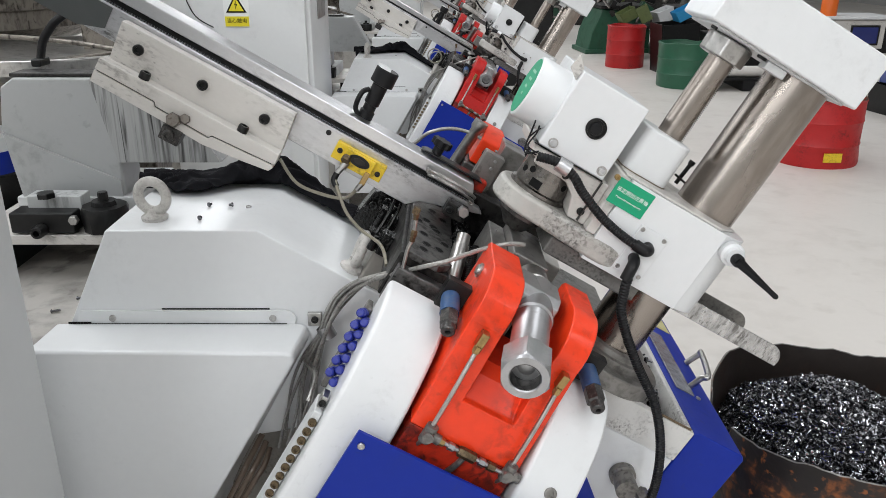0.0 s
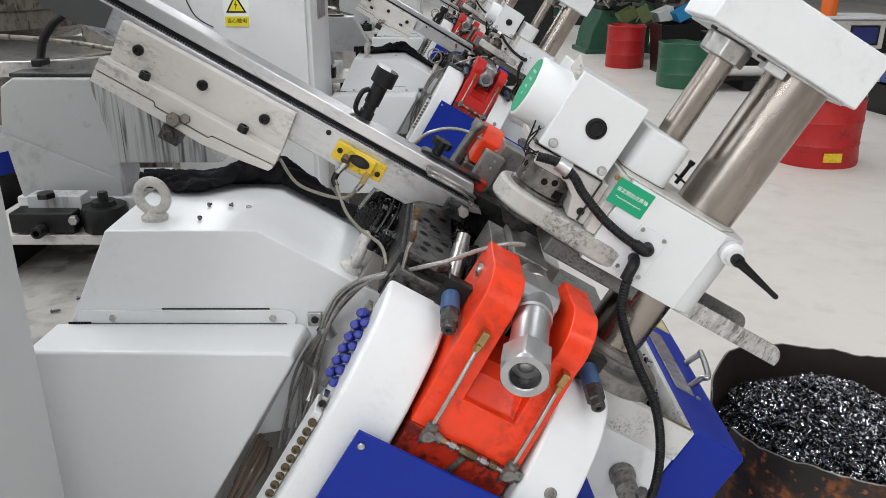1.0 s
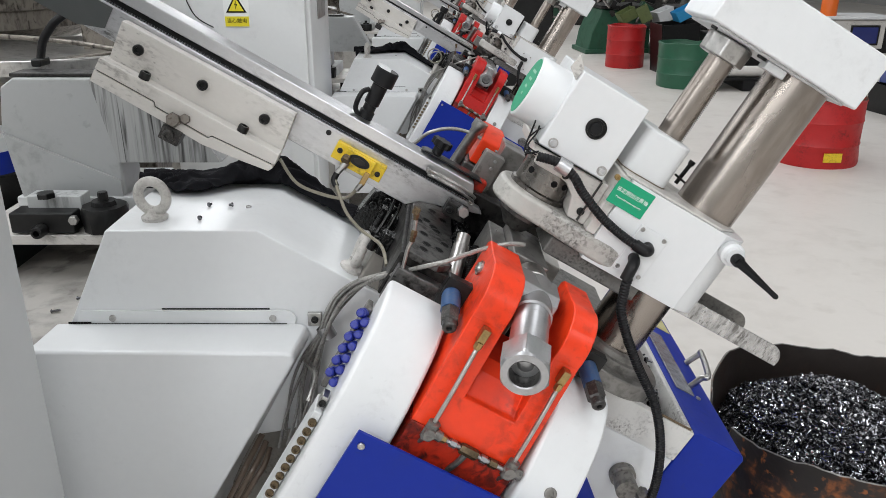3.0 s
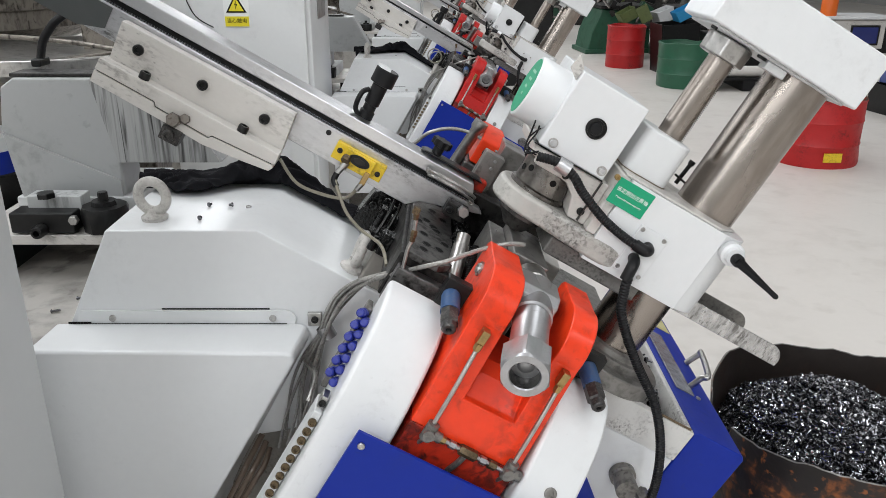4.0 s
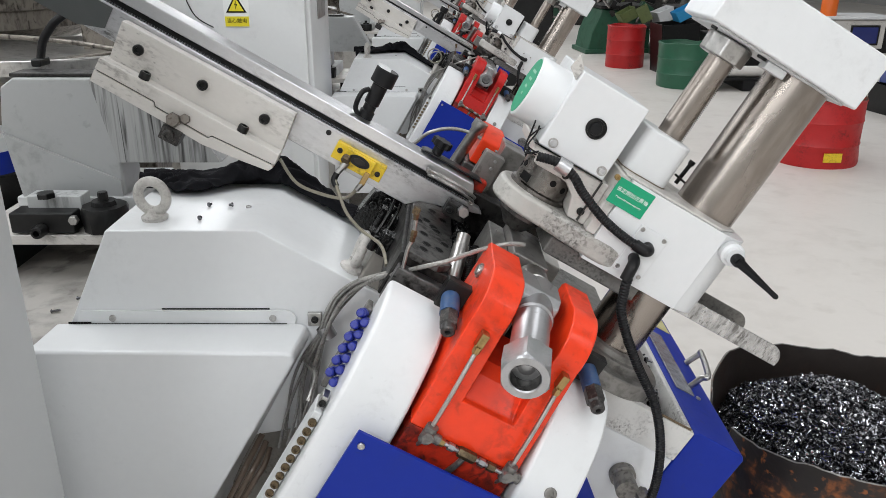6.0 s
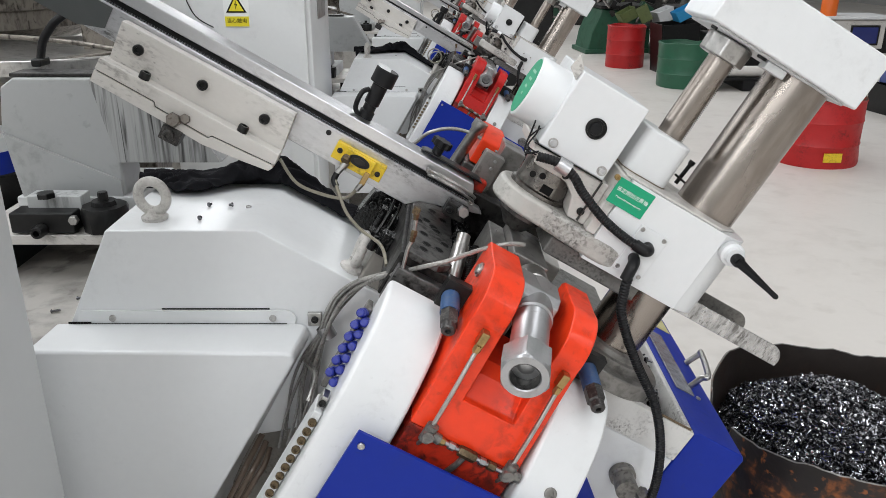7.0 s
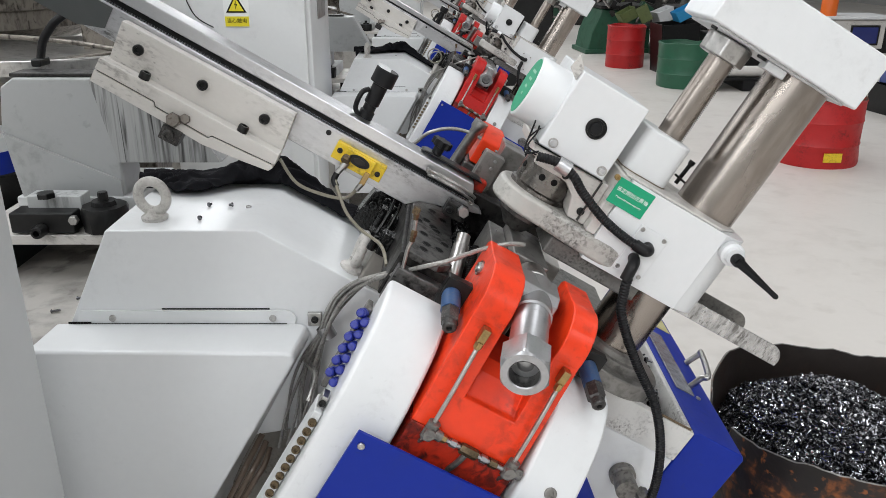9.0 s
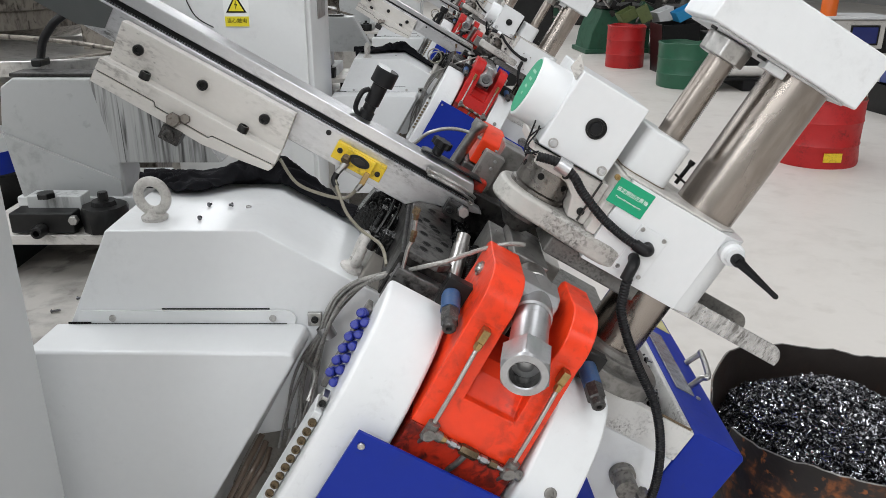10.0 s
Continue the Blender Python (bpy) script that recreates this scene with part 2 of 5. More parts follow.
def screw_metal():
    """Black screws, every one with a tone of its own; the bright tones paint glints."""
    m = material("black_screws_with_painted_glints", (0.15, 0.15, 0.16), 0.2, 1.0)
    n, l = m.node_tree.nodes, m.node_tree.links
    geo = n.new("ShaderNodeNewGeometry")
    ramp = n.new("ShaderNodeValToRGB")
    e = ramp.color_ramp.elements
    e[0].position, e[0].color = 0.25, (0.035, 0.035, 0.040, 1)
    e[1].position, e[1].color = 1.0, (0.75, 0.75, 0.78, 1)
    e.new(0.62).color = (0.16, 0.16, 0.175, 1)
    l.new(geo.outputs["Random Per Island"], ramp.inputs[0])
    l.new(ramp.outputs[0], n["Principled BSDF"].inputs["Base Color"])
    return m


HEAP_SCREW = screw_metal()


# ---- mesh helpers ----
def box(lo, hi, bm=None):
    bm = bm or bmesh.new()
    lo, hi = Vector(lo), Vector(hi)
    g = bmesh.ops.create_cube(bm, size=1)
    for v in g["verts"]:
        v.co = Vector([(lo[i] + hi[i]) / 2 + v.co[i] * (hi[i] - lo[i]) for i in range(3)])
    return bm


def prism(outline, axis, a, b, bm=None):
    """Extrudes a closed outline along x, y or z from a to b; the outline holds the two other coordinates in order."""
    bm = bm or bmesh.new()
    i = "xyz".index(axis)

    def at(p, d):
        c = list(p)
        c.insert(i, d)
        return c
    lo = [bm.verts.new(at(p, a)) for p in outline]
    hi = [bm.verts.new(at(p, b)) for p in outline]
    n = len(outline)
    bm.faces.new(lo), bm.faces.new(hi)
    for k in range(n):
        bm.faces.new((lo[k], lo[(k + 1) % n], hi[(k + 1) % n], hi[k]))
    bmesh.ops.recalc_face_normals(bm, faces=bm.faces)
    return bm


def frame_of(a, b):
    d = Vector(b) - Vector(a)
    return Matrix.Translation(a) @ d.to_track_quat("Z", "Y").to_matrix().to_4x4(), d.length


def lathe(a, b, profile, seg=32, bm=None, turn=0.0, closed=True):
    """Turns a profile of (distance along a to b, radius) about the line from a to b."""
    bm = bm or bmesh.new()
    m, _ = frame_of(a, b)
    rings = []
    for d, r in profile:
        rings.append([bm.verts.new(m @ Vector((r * math.cos(turn + 2 * math.pi * k / seg), r * math.sin(turn + 2 * math.pi * k / seg), d))) for k in range(seg)])
    for p, q in zip(rings, rings[1:]):
        for k in range(seg):
            bm.faces.new((p[k], p[(k + 1) % seg], q[(k + 1) % seg], q[k]))
    if closed:
        bm.faces.new(rings[0]), bm.faces.new(rings[-1])
    bmesh.ops.recalc_face_normals(bm, faces=bm.faces)
    return bm


def cyl(a, b, r, seg=28, bm=None, r2=None, turn=0.0):
    return lathe(a, b, [(0, r), ((Vector(b) - Vector(a)).length, r if r2 is None else r2)], seg, bm, turn)


def smooth_path(points, steps=8):
    pts = [Vector(p) for p in points]
    out = []
    for i in range(len(pts) - 1):
        p0, p1, p2, p3 = pts[max(i - 1, 0)], pts[i], pts[i + 1], pts[min(i + 2, len(pts) - 1)]
        for k in range(steps):
            t = k / steps
            out.append(0.5 * (2 * p1 + (p2 - p0) * t + (2 * p0 - 5 * p1 + 4 * p2 - p3) * t * t + (3 * p1 - p0 - 3 * p2 + p3) * t ** 3))
    return out + [pts[-1]]


def tube(points, r, seg=10, bm=None, steps=8, ribs=0.0, pitch=0.006, loop=False):
    """A hose along a smooth line; ribs is the height of its corrugation."""
    bm = bm or bmesh.new()
    path = smooth_path(points, steps)
    if ribs:
        fine, carry = [path[0]], 0.0
        for p, q in zip(path, path[1:]):
            d = (q - p).length
            s = pitch / 2 - carry
            while s < d:
                fine.append(p.lerp(q, s / d))
                s += pitch / 2
            carry = d - (s - pitch / 2)
        path = fine
    side = None
    rings = []
    for i, p in enumerate(path):
        t = (path[min(i + 1, len(path) - 1)] - path[max(i - 1, 0)]).normalized()
        if side is None:
            side = t.orthogonal().normalized()
        side = (side - t * side.dot(t)).normalized()
        up = t.cross(side)
        rad = r + (ribs if i % 2 else 0.0)
        rings.append([bm.verts.new(p + (side * math.cos(2 * math.pi * k / seg) + up * math.sin(2 * math.pi * k / seg)) * rad) for k in range(seg)])
    for p, q in zip(rings, rings[1:]):
        for k in range(seg):
            bm.faces.new((p[k], p[(k + 1) % seg], q[(k + 1) % seg], q[k]))
    bm.faces.new(rings[0]), bm.faces.new(rings[-1])
    bmesh.ops.recalc_face_normals(bm, faces=bm.faces)
    return bm


def torus(center, axis, big, small, bm=None, seg=36, sub=14, squash=1.0):
    bm = bm or bmesh.new()
    m = Matrix.Translation(center) @ Vector(axis).to_track_quat("Z", "Y").to_matrix().to_4x4()
    rings = []
    for i in range(seg):
        a = 2 * math.pi * i / seg
        rings.append([bm.verts.new(m @ Vector(((big + small * math.cos(2 * math.pi * k / sub)) * math.cos(a), (big + small * math.cos(2 * math.pi * k / sub)) * math.sin(a), small * squash * math.sin(2 * math.pi * k / sub)))) for k in range(sub)])
    for i in range(seg):
        p, q = rings[i], rings[(i + 1) % seg]
        for k in range(sub):
            bm.faces.new((p[k], q[k], q[(k + 1) % sub], p[(k + 1) % sub]))
    bmesh.ops.recalc_face_normals(bm, faces=bm.faces)
    return bm


def arc(cx, cy, r, a0, a1, n=10):
    return [(cx + r * math.cos(radians(a0 + (a1 - a0) * i / n)), cy + r * math.sin(radians(a0 + (a1 - a0) * i / n))) for i in range(n + 1)]


# the machine's bed leans by 30 degrees: TILT takes bed coordinates, LEVEL upright ones, both into the machine's space
ORIGIN = Vector((0.134, 1.0, 0.0))
TILT = pose(0, 0, 0.93, 0, 30, 0)
LEVEL = Matrix.Translation(-ORIGIN)


def part(name, bm, mat, parent, label="", fr=TILT, bevel=0.0, seg=2, angle=35):
    me = bpy.data.meshes.new(name)
    if fr is not None:
        bm.transform(fr)
    bm.to_mesh(me)
    bm.free()
    me.materials.append(mat)
    me.polygons.foreach_set("use_smooth", [True] * len(me.polygons))
    me.set_sharp_from_angle(angle=radians(angle))
    ob = new(name, me)
    ob.parent = parent
    if bevel:
        mod = ob.modifiers.new("bevel", "BEVEL")
        mod.width, mod.segments, mod.limit_method, mod.angle_limit = bevel, seg, "ANGLE", radians(angle)
        mod.harden_normals = True
    if label:
        ob["label"] = label
    return ob


def thing(name, label, category, at=(0, 0, 0), group="", kind=""):
    ob = new(name)
    ob.location = at
    return tagged(ob, label, category, group, kind)


def solid(name, bm, mat, label, category, group="", kind="", bevel=0.0, fr=None, angle=35):
    return tagged(part(name, bm, mat, None, "", fr, bevel, angle=angle), label, category, group, kind)


def bolt(parent, at, way, r=0.009, h=0.008, mat=None, fr=TILT, name="bolt", hexed=False, label=""):
    """A socket-head screw (or a hexagon head) whose head stands out along way."""
    at, way = Vector(at), Vector(way).normalized()
    if hexed:
        bm = lathe(at, at + way * h, [(0, r), (h * 0.85, r), (h, r * 0.88)], 6)
    else:
        bm = lathe(at, at + way * h, [(0, r), (h * 0.8, r), (h, r * 0.85), (h, r * 0.52), (h * 0.45, r * 0.5)], 14)
    return part(name, bm, mat or BLACK_STEEL, parent, label, fr)



# ---- the hall ----
solid("floor", box((-9, -8, -0.1), (11, 22, 0)), FLOOR, "pale worn polished concrete workshop floor", "floor", kind="structure")
solid("ceiling", box((-9, -8, 5.0), (11, 22, 5.1)), WALL, "plain white hall ceiling", "ceiling", kind="structure")
solid("wall_north", box((-9, 22, 0), (11, 22.2, 5.0)), WALL, "plain pale workshop wall", "wall", kind="structure")
solid("wall_south", box((-9, -8.2, 0), (11, -8, 5.0)), WALL, "plain pale workshop wall", "wall", kind="structure")
solid("wall_west", box((-9.2, -8, 0), (-9, 22, 5.0)), WALL, "plain pale workshop wall", "wall", kind="structure")
solid("wall_east", box((11, -8, 0), (11.2, 22, 5.0)), WALL, "plain pale workshop wall", "wall", kind="structure")


# ---- the thread rolling machine, in bed coordinates unless LEVEL ----
PIVOT = Vector((0.0, 0.06, -0.23))
CHUCK = Vector((-0.046, 0.185, 0.10))
ROCK_FR = Matrix.Translation(-PIVOT)
CHUCK_FR = Matrix.Translation(-CHUCK)
ROD = Vector((-0.013, 0.0, 0.008))
ROD_FR = Matrix.Translation(-ROD)
BEAM_TOP = 0.527


def lettering(parent, text, size, m, mat, name="lettering"):
    cu = bpy.data.curves.new(name, "FONT")
    cu.body, cu.size, cu.align_x, cu.align_y, cu.extrude = text, size, "CENTER", "CENTER", 0.0002
    cu.materials.append(mat)
    ob = new(name, cu)
    ob.parent = parent
    ob.matrix_basis = m
    return ob


def eye_bolt(parent, foot, lean, turn, fr=LEVEL):
    """A forged lifting eye: a collar, a short neck and the ring, under the housing."""
    m = Matrix.Translation(foot) @ pose(0, 0, 0, 0, lean, 0) @ pose(0, 0, 0, 0, 0, turn)
    bm = lathe((0, 0, 0), (0, 0, 1), [(0, 0.021), (0.006, 0.022), (0.009, 0.018), (0.013, 0.012), (0.02, 0.011)], 28)
    torus((0, 0, 0.040), (0, 1, 0), 0.0255, 0.0085, bm, 40, 16)
    bm.transform(m)
    return part("eye_bolt", bm, CASTING, parent, "forged eye bolt painted smudged white", fr, angle=50)


def build_housing(top, eye_turn=-12, streaks=None):
    prof = [(-0.66, 0.30), (-0.66, 0.74), (-0.626, 0.809), (-0.545, 0.972), (-0.30, 0.972), (-0.10, 0.856), (-0.10, 0.64), (-0.30, 0.590), (-0.40, 0.575), (-0.44, 0.30)]
    h = part("housing", prism(prof, "y", 1.2, 1.47), WHITE, top, "white folded sheet-metal housing", LEVEL, 0.003, 3)
    # seams of the top plate, a proud cover strip below
    part("cover_strip", prism([(-0.618, 0.800)] + [(-0.607, 0.831)] + arc(-0.262, 0.816, 0.016, 90, -60, 6) + [(-0.255, 0.800)], "y", 1.196, 1.2), WHITE, h, "", LEVEL, 0.001)
    # dark strips paint the contact shade along the top of the belt cover
    part("cover_gap", box((-0.628, 1.1940, 0.8078), (-0.590, 1.1958, 0.8110)), INK_AND_SHADE_BLACK, h, "dark strip painting the shaded gap over the belt cover", LEVEL)
    part("cover_gap", box((-0.590, 1.1940, 0.8078), (-0.262, 1.1958, 0.8087)), WORN_BLACK, h, "", LEVEL)
    # black strip painted in for the shade of an open gap
    part("gap_seal", box((-0.47, 1.1985, 0.8325), (-0.29, 1.2, 0.8345)), BLACK, h, "", LEVEL)
    for x in (-0.553, -0.285):
        bolt(h, (x, 1.196, 0.818), (0, -1, 0), 0.006, 0.003, STEEL, LEVEL, "screw")
    for x, y in ((-0.341, 1.323), (-0.52, 1.40)):
        bolt(h, (x, y, 0.972), (0, 0, 1), 0.005, 0.003, STEEL, LEVEL, "screw")
    eye_bolt(h, (-0.483, 1.258, 0.972), 0, eye_turn)
    eye_bolt(h, (-0.155, 1.24, 0.888), 24, 93)
    bm = bmesh.new()
    front = [(-0.654, 0.30), (-0.654, 0.806), (-0.250, 0.803), (-0.236, 0.800), (-0.234, 0.786), (-0.386, 0.527), (-0.47, 0.30)]
    mid = [(x, z + 0.002) for x, z in front]
    back = [(-0.654, 0.56), (-0.650, 0.8075), (-0.240, 0.8075), (-0.228, 0.803), (-0.224, 0.785), (-0.362, 0.533), (-0.375, 0.56)]
    rows = [[bm.verts.new((x, y, z)) for x, z in o] for y, o in ((1.10, front), (1.114, mid), (1.199, back))]
    bm.faces.new(rows[0]), bm.faces.new(rows[2])
    for a, b in zip(rows, rows[1:]):
        for k in range(7):
            bm.faces.new((a[k], a[(k + 1) % 7], b[(k + 1) % 7], b[k]))
    bmesh.ops.recalc_face_normals(bm, faces=bm.faces)
    part("belt_cover", bm, WHITE, top, "white tapering sheet-metal belt cover", LEVEL, 0.0055, 4)
    clip = part("cable_clip", prism([(-0.226, 0.805), (-0.226, 0.829), (-0.203, 0.829), (-0.203, 0.805)], "y", 1.192, 1.199), STEEL, h, "steel cable clip", LEVEL, 0.001)
    bolt(h, (-0.214, 1.192, 0.817), (0, -1, 0), 0.006, 0.004, BLACK_STEEL, LEVEL, "screw")
    part("clip_loop", lathe((-0.197, 1.178, 0.810), (-0.186, 1.176, 0.788), [(-0.002, 0.0135), (0.020, 0.0135), (0.020, 0.0125), (-0.002, 0.0125)], 28, closed=False), NUT_STEEL, h, "bent steel cable strap", LEVEL)
    # dark box added to stand for the shaded inside and hide the floor behind
    part("inner_frame", box((-0.62, 1.34, 0.0), (-0.05, 1.45, 0.80)), BED_CAST, top, "dark box filling the shaded inside of the housing", LEVEL, 0.01)
    part("foot_plinth", box((-0.65, 1.22, 0.0), (0.30, 1.60, 0.12)), GREY_PAINT, top, "", LEVEL, 0.006)
    # table at the rear, with the slide and the feeder stand on it
    part("table", box((-1.5, 1.12, 0.0), (-0.655, 2.3, 0.70)), SHADED_TABLE_PAINT, top, "smudged white machine table", LEVEL, 0.006)
    s = part("rear_slide", box((-1.05, 1.63, 0.785), (-0.62, 2.02, 0.808)), WHITE_SMUDGED, top, "", LEVEL, 0.002)
    part("slide_bar", box((-0.945, 1.63, 0.812), (-0.805, 1.69, 0.858)), BLACK_STEEL, s, "black steel slide bar", LEVEL, 0.004)
    part("slide_block", box((-0.92, 1.67, 0.82), (-0.80, 1.72, 0.885)), STREAKED, s, "", LEVEL, 0.003)
    for x in (-1.05, -0.68):
        part("slide_leg", box((x, 1.66, 0.70), (x + 0.06, 2.0, 0.785)), BLACK_STEEL, s, "", LEVEL)
    bm = lathe((-0.75, 1.67, 0.81), (-0.75, 1.67, 0.9), [(0, 0.048), (0.045, 0.052), (0.055, 0.048), (0.056, 0.028), (0.066, 0.026), (0.066, 0.012), (0.085, 0.011)], 10)
    part("clamp_nut", bm, BLACK_STEEL, s, "rusty clamp nut", LEVEL)
    bolt(s, (-0.87, 1.66, 0.885), (0, 0, 1), 0.020, 0.012, BLACK_STEEL, LEVEL, hexed=True)
    bolt(s, (-0.80, 1.628, 0.845), (0, -1, 0), 0.011, 0.012, STEEL, LEVEL, hexed=True)
    bolt(s, (-0.875, 1.629, 0.822), (0, -1, 0), 0.014, 0.03, BLACK_STEEL, LEVEL)
    prof = [(-0.955, 0.885), (-0.99, 1.016), (-0.975, 1.110), (-0.945, 1.130), (-0.60, 1.130), (-0.50, 0.94), (-0.732, 0.94), (-0.732, 0.86), (-0.955, 0.86)]
    st = part("feeder_stand", prism(prof, "y", 1.75, 1.86), STAND_PAINT, top, "oil-streaked grey feeder stand", LEVEL, 0.006, 3)
    part("stand_plate", prism([(-0.965, 0.86), (-0.985, 1.01), (-0.735, 0.90), (-0.735, 0.86)], "y", 1.743, 1.749), STAND_PAINT, st, "", LEVEL, 0.001)
    part("stand_side", prism([(-0.775, 1.128), (-0.605, 1.128), (-0.505, 0.942), (-0.735, 0.942)], "y", 1.744, 1.7495), streaks or OIL_STREAKS, st, "side plate with black oil runs", LEVEL)
    part("stand_foot", box((-0.98, 1.74, 0.808), (-0.70, 2.0, 0.862)), GREY_PAINT, st, "", LEVEL, 0.004)
    part("stand_ledge", box((-0.955, 1.76, 1.131), (-0.66, 1.83, 1.139)), DARK_STEEL, st, "", LEVEL, 0.002)
    # vibratory bowl feeder behind
    bowl = lathe((-1.66, 2.75, 0.7), (-1.66, 2.75, 2), [(0, 0.36), (0.40, 0.36), (0.42, 0.42), (0.46, 0.52), (0.47, 0.55), (0.52, 0.55), (0.525, 0.56), (0.66, 0.58), (0.665, 0.57), (0.5, 0.53), (0.48, 0.02)], 64)
    part("bowl_feeder", bowl, GRIMY, top, "grimy steel vibratory bowl feeder", LEVEL)
    part("bowl_base", cyl((-1.66, 2.75, 0.0), (-1.66, 2.75, 0.7), 0.3, 32), GRIMY, top, "", LEVEL)
    part("feeder_frame", box((-1.6, 2.15, 0.70), (-0.80, 2.28, 1.02)), GRIMY, top, "", LEVEL, 0.01)
    part("feeder_tray", lathe((-1.05, 2.2, 1.09), (-1.05, 2.2, 2), [(0, 0.26), (0.02, 0.30), (0.05, 0.30), (0.055, 0.28), (0.03, 0.05)], 48), STEEL, top, "oily steel feeder tray", LEVEL)
    part("feeder_rim", torus((-1.05, 2.2, 1.142), (0, 0, 1), 0.295, 0.004), STEEL, top, "", LEVEL)
    part("feeder_chute", prism([(-1.30, 1.03), (-1.30, 1.09), (-0.78, 1.16), (-0.78, 1.10)], "y", 2.02, 2.08), GRIMY, top, "oily feeder chute", LEVEL, 0.004)
    can = part("oil_can", lathe((-1.19, 2.0, 0.70), (-1.19, 2.0, 2), [(0, 0.090), (0.150, 0.090), (0.155, 0.094), (0.158, 0.094)], 40), BLACK_STEEL, top, "black oil can behind the stand", LEVEL)
    part("can_band", cyl((-1.19, 2.0, 0.858), (-1.19, 2.0, 0.914), 0.0945, 40), BLUE, can, "blue band", LEVEL)
    part("can_top", lathe((-1.19, 2.0, 0.9142), (-1.19, 2.0, 2), [(0, 0.092), (0.034, 0.090), (0.042, 0.080), (0.042, 0.03), (0.055, 0.028)], 40), WHITE, can, "white top", LEVEL)
    part("feeder_block", box((-0.938, 1.83, 1.142), (-0.915, 1.88, 1.160)), BLACK_STEEL, top, "", LEVEL, 0.004)
    part("feeder_pipe", tube([(-1.3, 2.0, 1.20), (-1.0, 1.98, 1.19), (-0.8, 1.97, 1.165), (-0.62, 1.96, 1.12)], 0.006, 10), GRIMY, top, "", LEVEL)
    part("feeder_panel", box((-1.02, 2.30, 0.98), (-0.90, 2.34, 1.30)), GRIMY, top, "", LEVEL, 0.004)
    part("tray_post", cyl((-1.05, 2.2, 1.01), (-1.05, 2.2, 1.095), 0.1, 24), GRIMY, top, "", LEVEL)
    part("feeder_hose", tube([(-0.929, 1.86, 1.15), (-0.916, 1.86, 1.195), (-0.893, 1.86, 1.226), (-0.868, 1.86, 1.248), (-0.80, 1.88, 1.29), (-0.66, 1.9, 1.35)], 0.0095, 12), BLACK, top, "black rubber hose", LEVEL)


def build_sensor(top):
    ys = part("sensor_block", box((-0.35, 0.236, -0.023), (-0.262, 0.2495, 0.006)), YELLOW, top, "scuffed yellow sensor block", TILT, 0.001)
    part("sensor_face", box((-0.331, 0.228, -0.024), (-0.281, 0.236, 0.005)), YELLOW, ys, "", TILT, 0.001)
    bm = cyl((-0.306, 0.228, -0.005), (-0.306, 0.2265, -0.005), 0.018, 28)
    bm.transform(Matrix.Translation((-0.306, 0, -0.005)) @ Matrix.Diagonal((1, 1, 0.5, 1)) @ Matrix.Translation((0.306, 0, 0.005)))
    part("oval_label", bm, BLACK_STEEL, ys, "dark oval label")
    bm = cyl((-0.306, 0.2265, -0.005), (-0.306, 0.2258, -0.005), 0.010, 24)
    bm.transform(Matrix.Translation((-0.306, 0, -0.005)) @ Matrix.Diagonal((1, 1, 0.45, 1)) @ Matrix.Translation((0.306, 0, 0.005)))
    part("label_center", bm, RUST, ys, "dull red label center")
    for u, w in ((-0.341, -0.006), (-0.271, -0.011)):
        bolt(ys, (u, 0.236, w), (0, -1, 0), 0.0045, 0.003, name="screw")
    part("hose_nipple", lathe((-0.323, 0.222, -0.014), (-0.330, 0.218, -0.045), [(0, 0.006), (0.01, 0.0065), (0.01, 0.0045), (0.02, 0.005), (0.032, 0.004)], 12), STEEL, ys)
    part("fitting", box((-0.290, 0.222, -0.036), (-0.281, 0.230, -0.014)), BRASS, ys, "", TILT, 0.001)
    part("fitting_tip", cyl((-0.2855, 0.226, -0.034), (-0.2885, 0.226, -0.048), 0.0045, 12), STEEL, ys)
    part("hose_sleeve", tube([(-0.3285, 0.2185, -0.036), (-0.3275, 0.216, -0.048), (-0.320, 0.211, -0.054)], 0.0052, 12), BLACK, ys, "black rubber hose sleeve")
    part("hose_collar", cyl((-0.326, 0.222, -0.006), (-0.327, 0.214, -0.012), 0.0072, 6), OLD_BRASS, ys, "brass hose collar")
    part("sensor_hose", tube([(-0.330, 0.218, -0.043), (-0.313, 0.205, -0.058), (-0.285, 0.195, -0.080), (-0.252, 0.19, -0.092), (-0.215, 0.17, -0.092), (-0.198, 0.12, -0.098)], 0.0028, 10), CLEAR_HOSE, ys, "clear yellowed hose")
    part("sensor_hose", tube([(-0.2885, 0.226, -0.046), (-0.297, 0.235, -0.072), (-0.332, 0.24, -0.087), (-0.378, 0.25, -0.094), (-0.42, 0.29, -0.085)], 0.0028, 10), CLEAR_HOSE, ys, "clear yellowed hose")


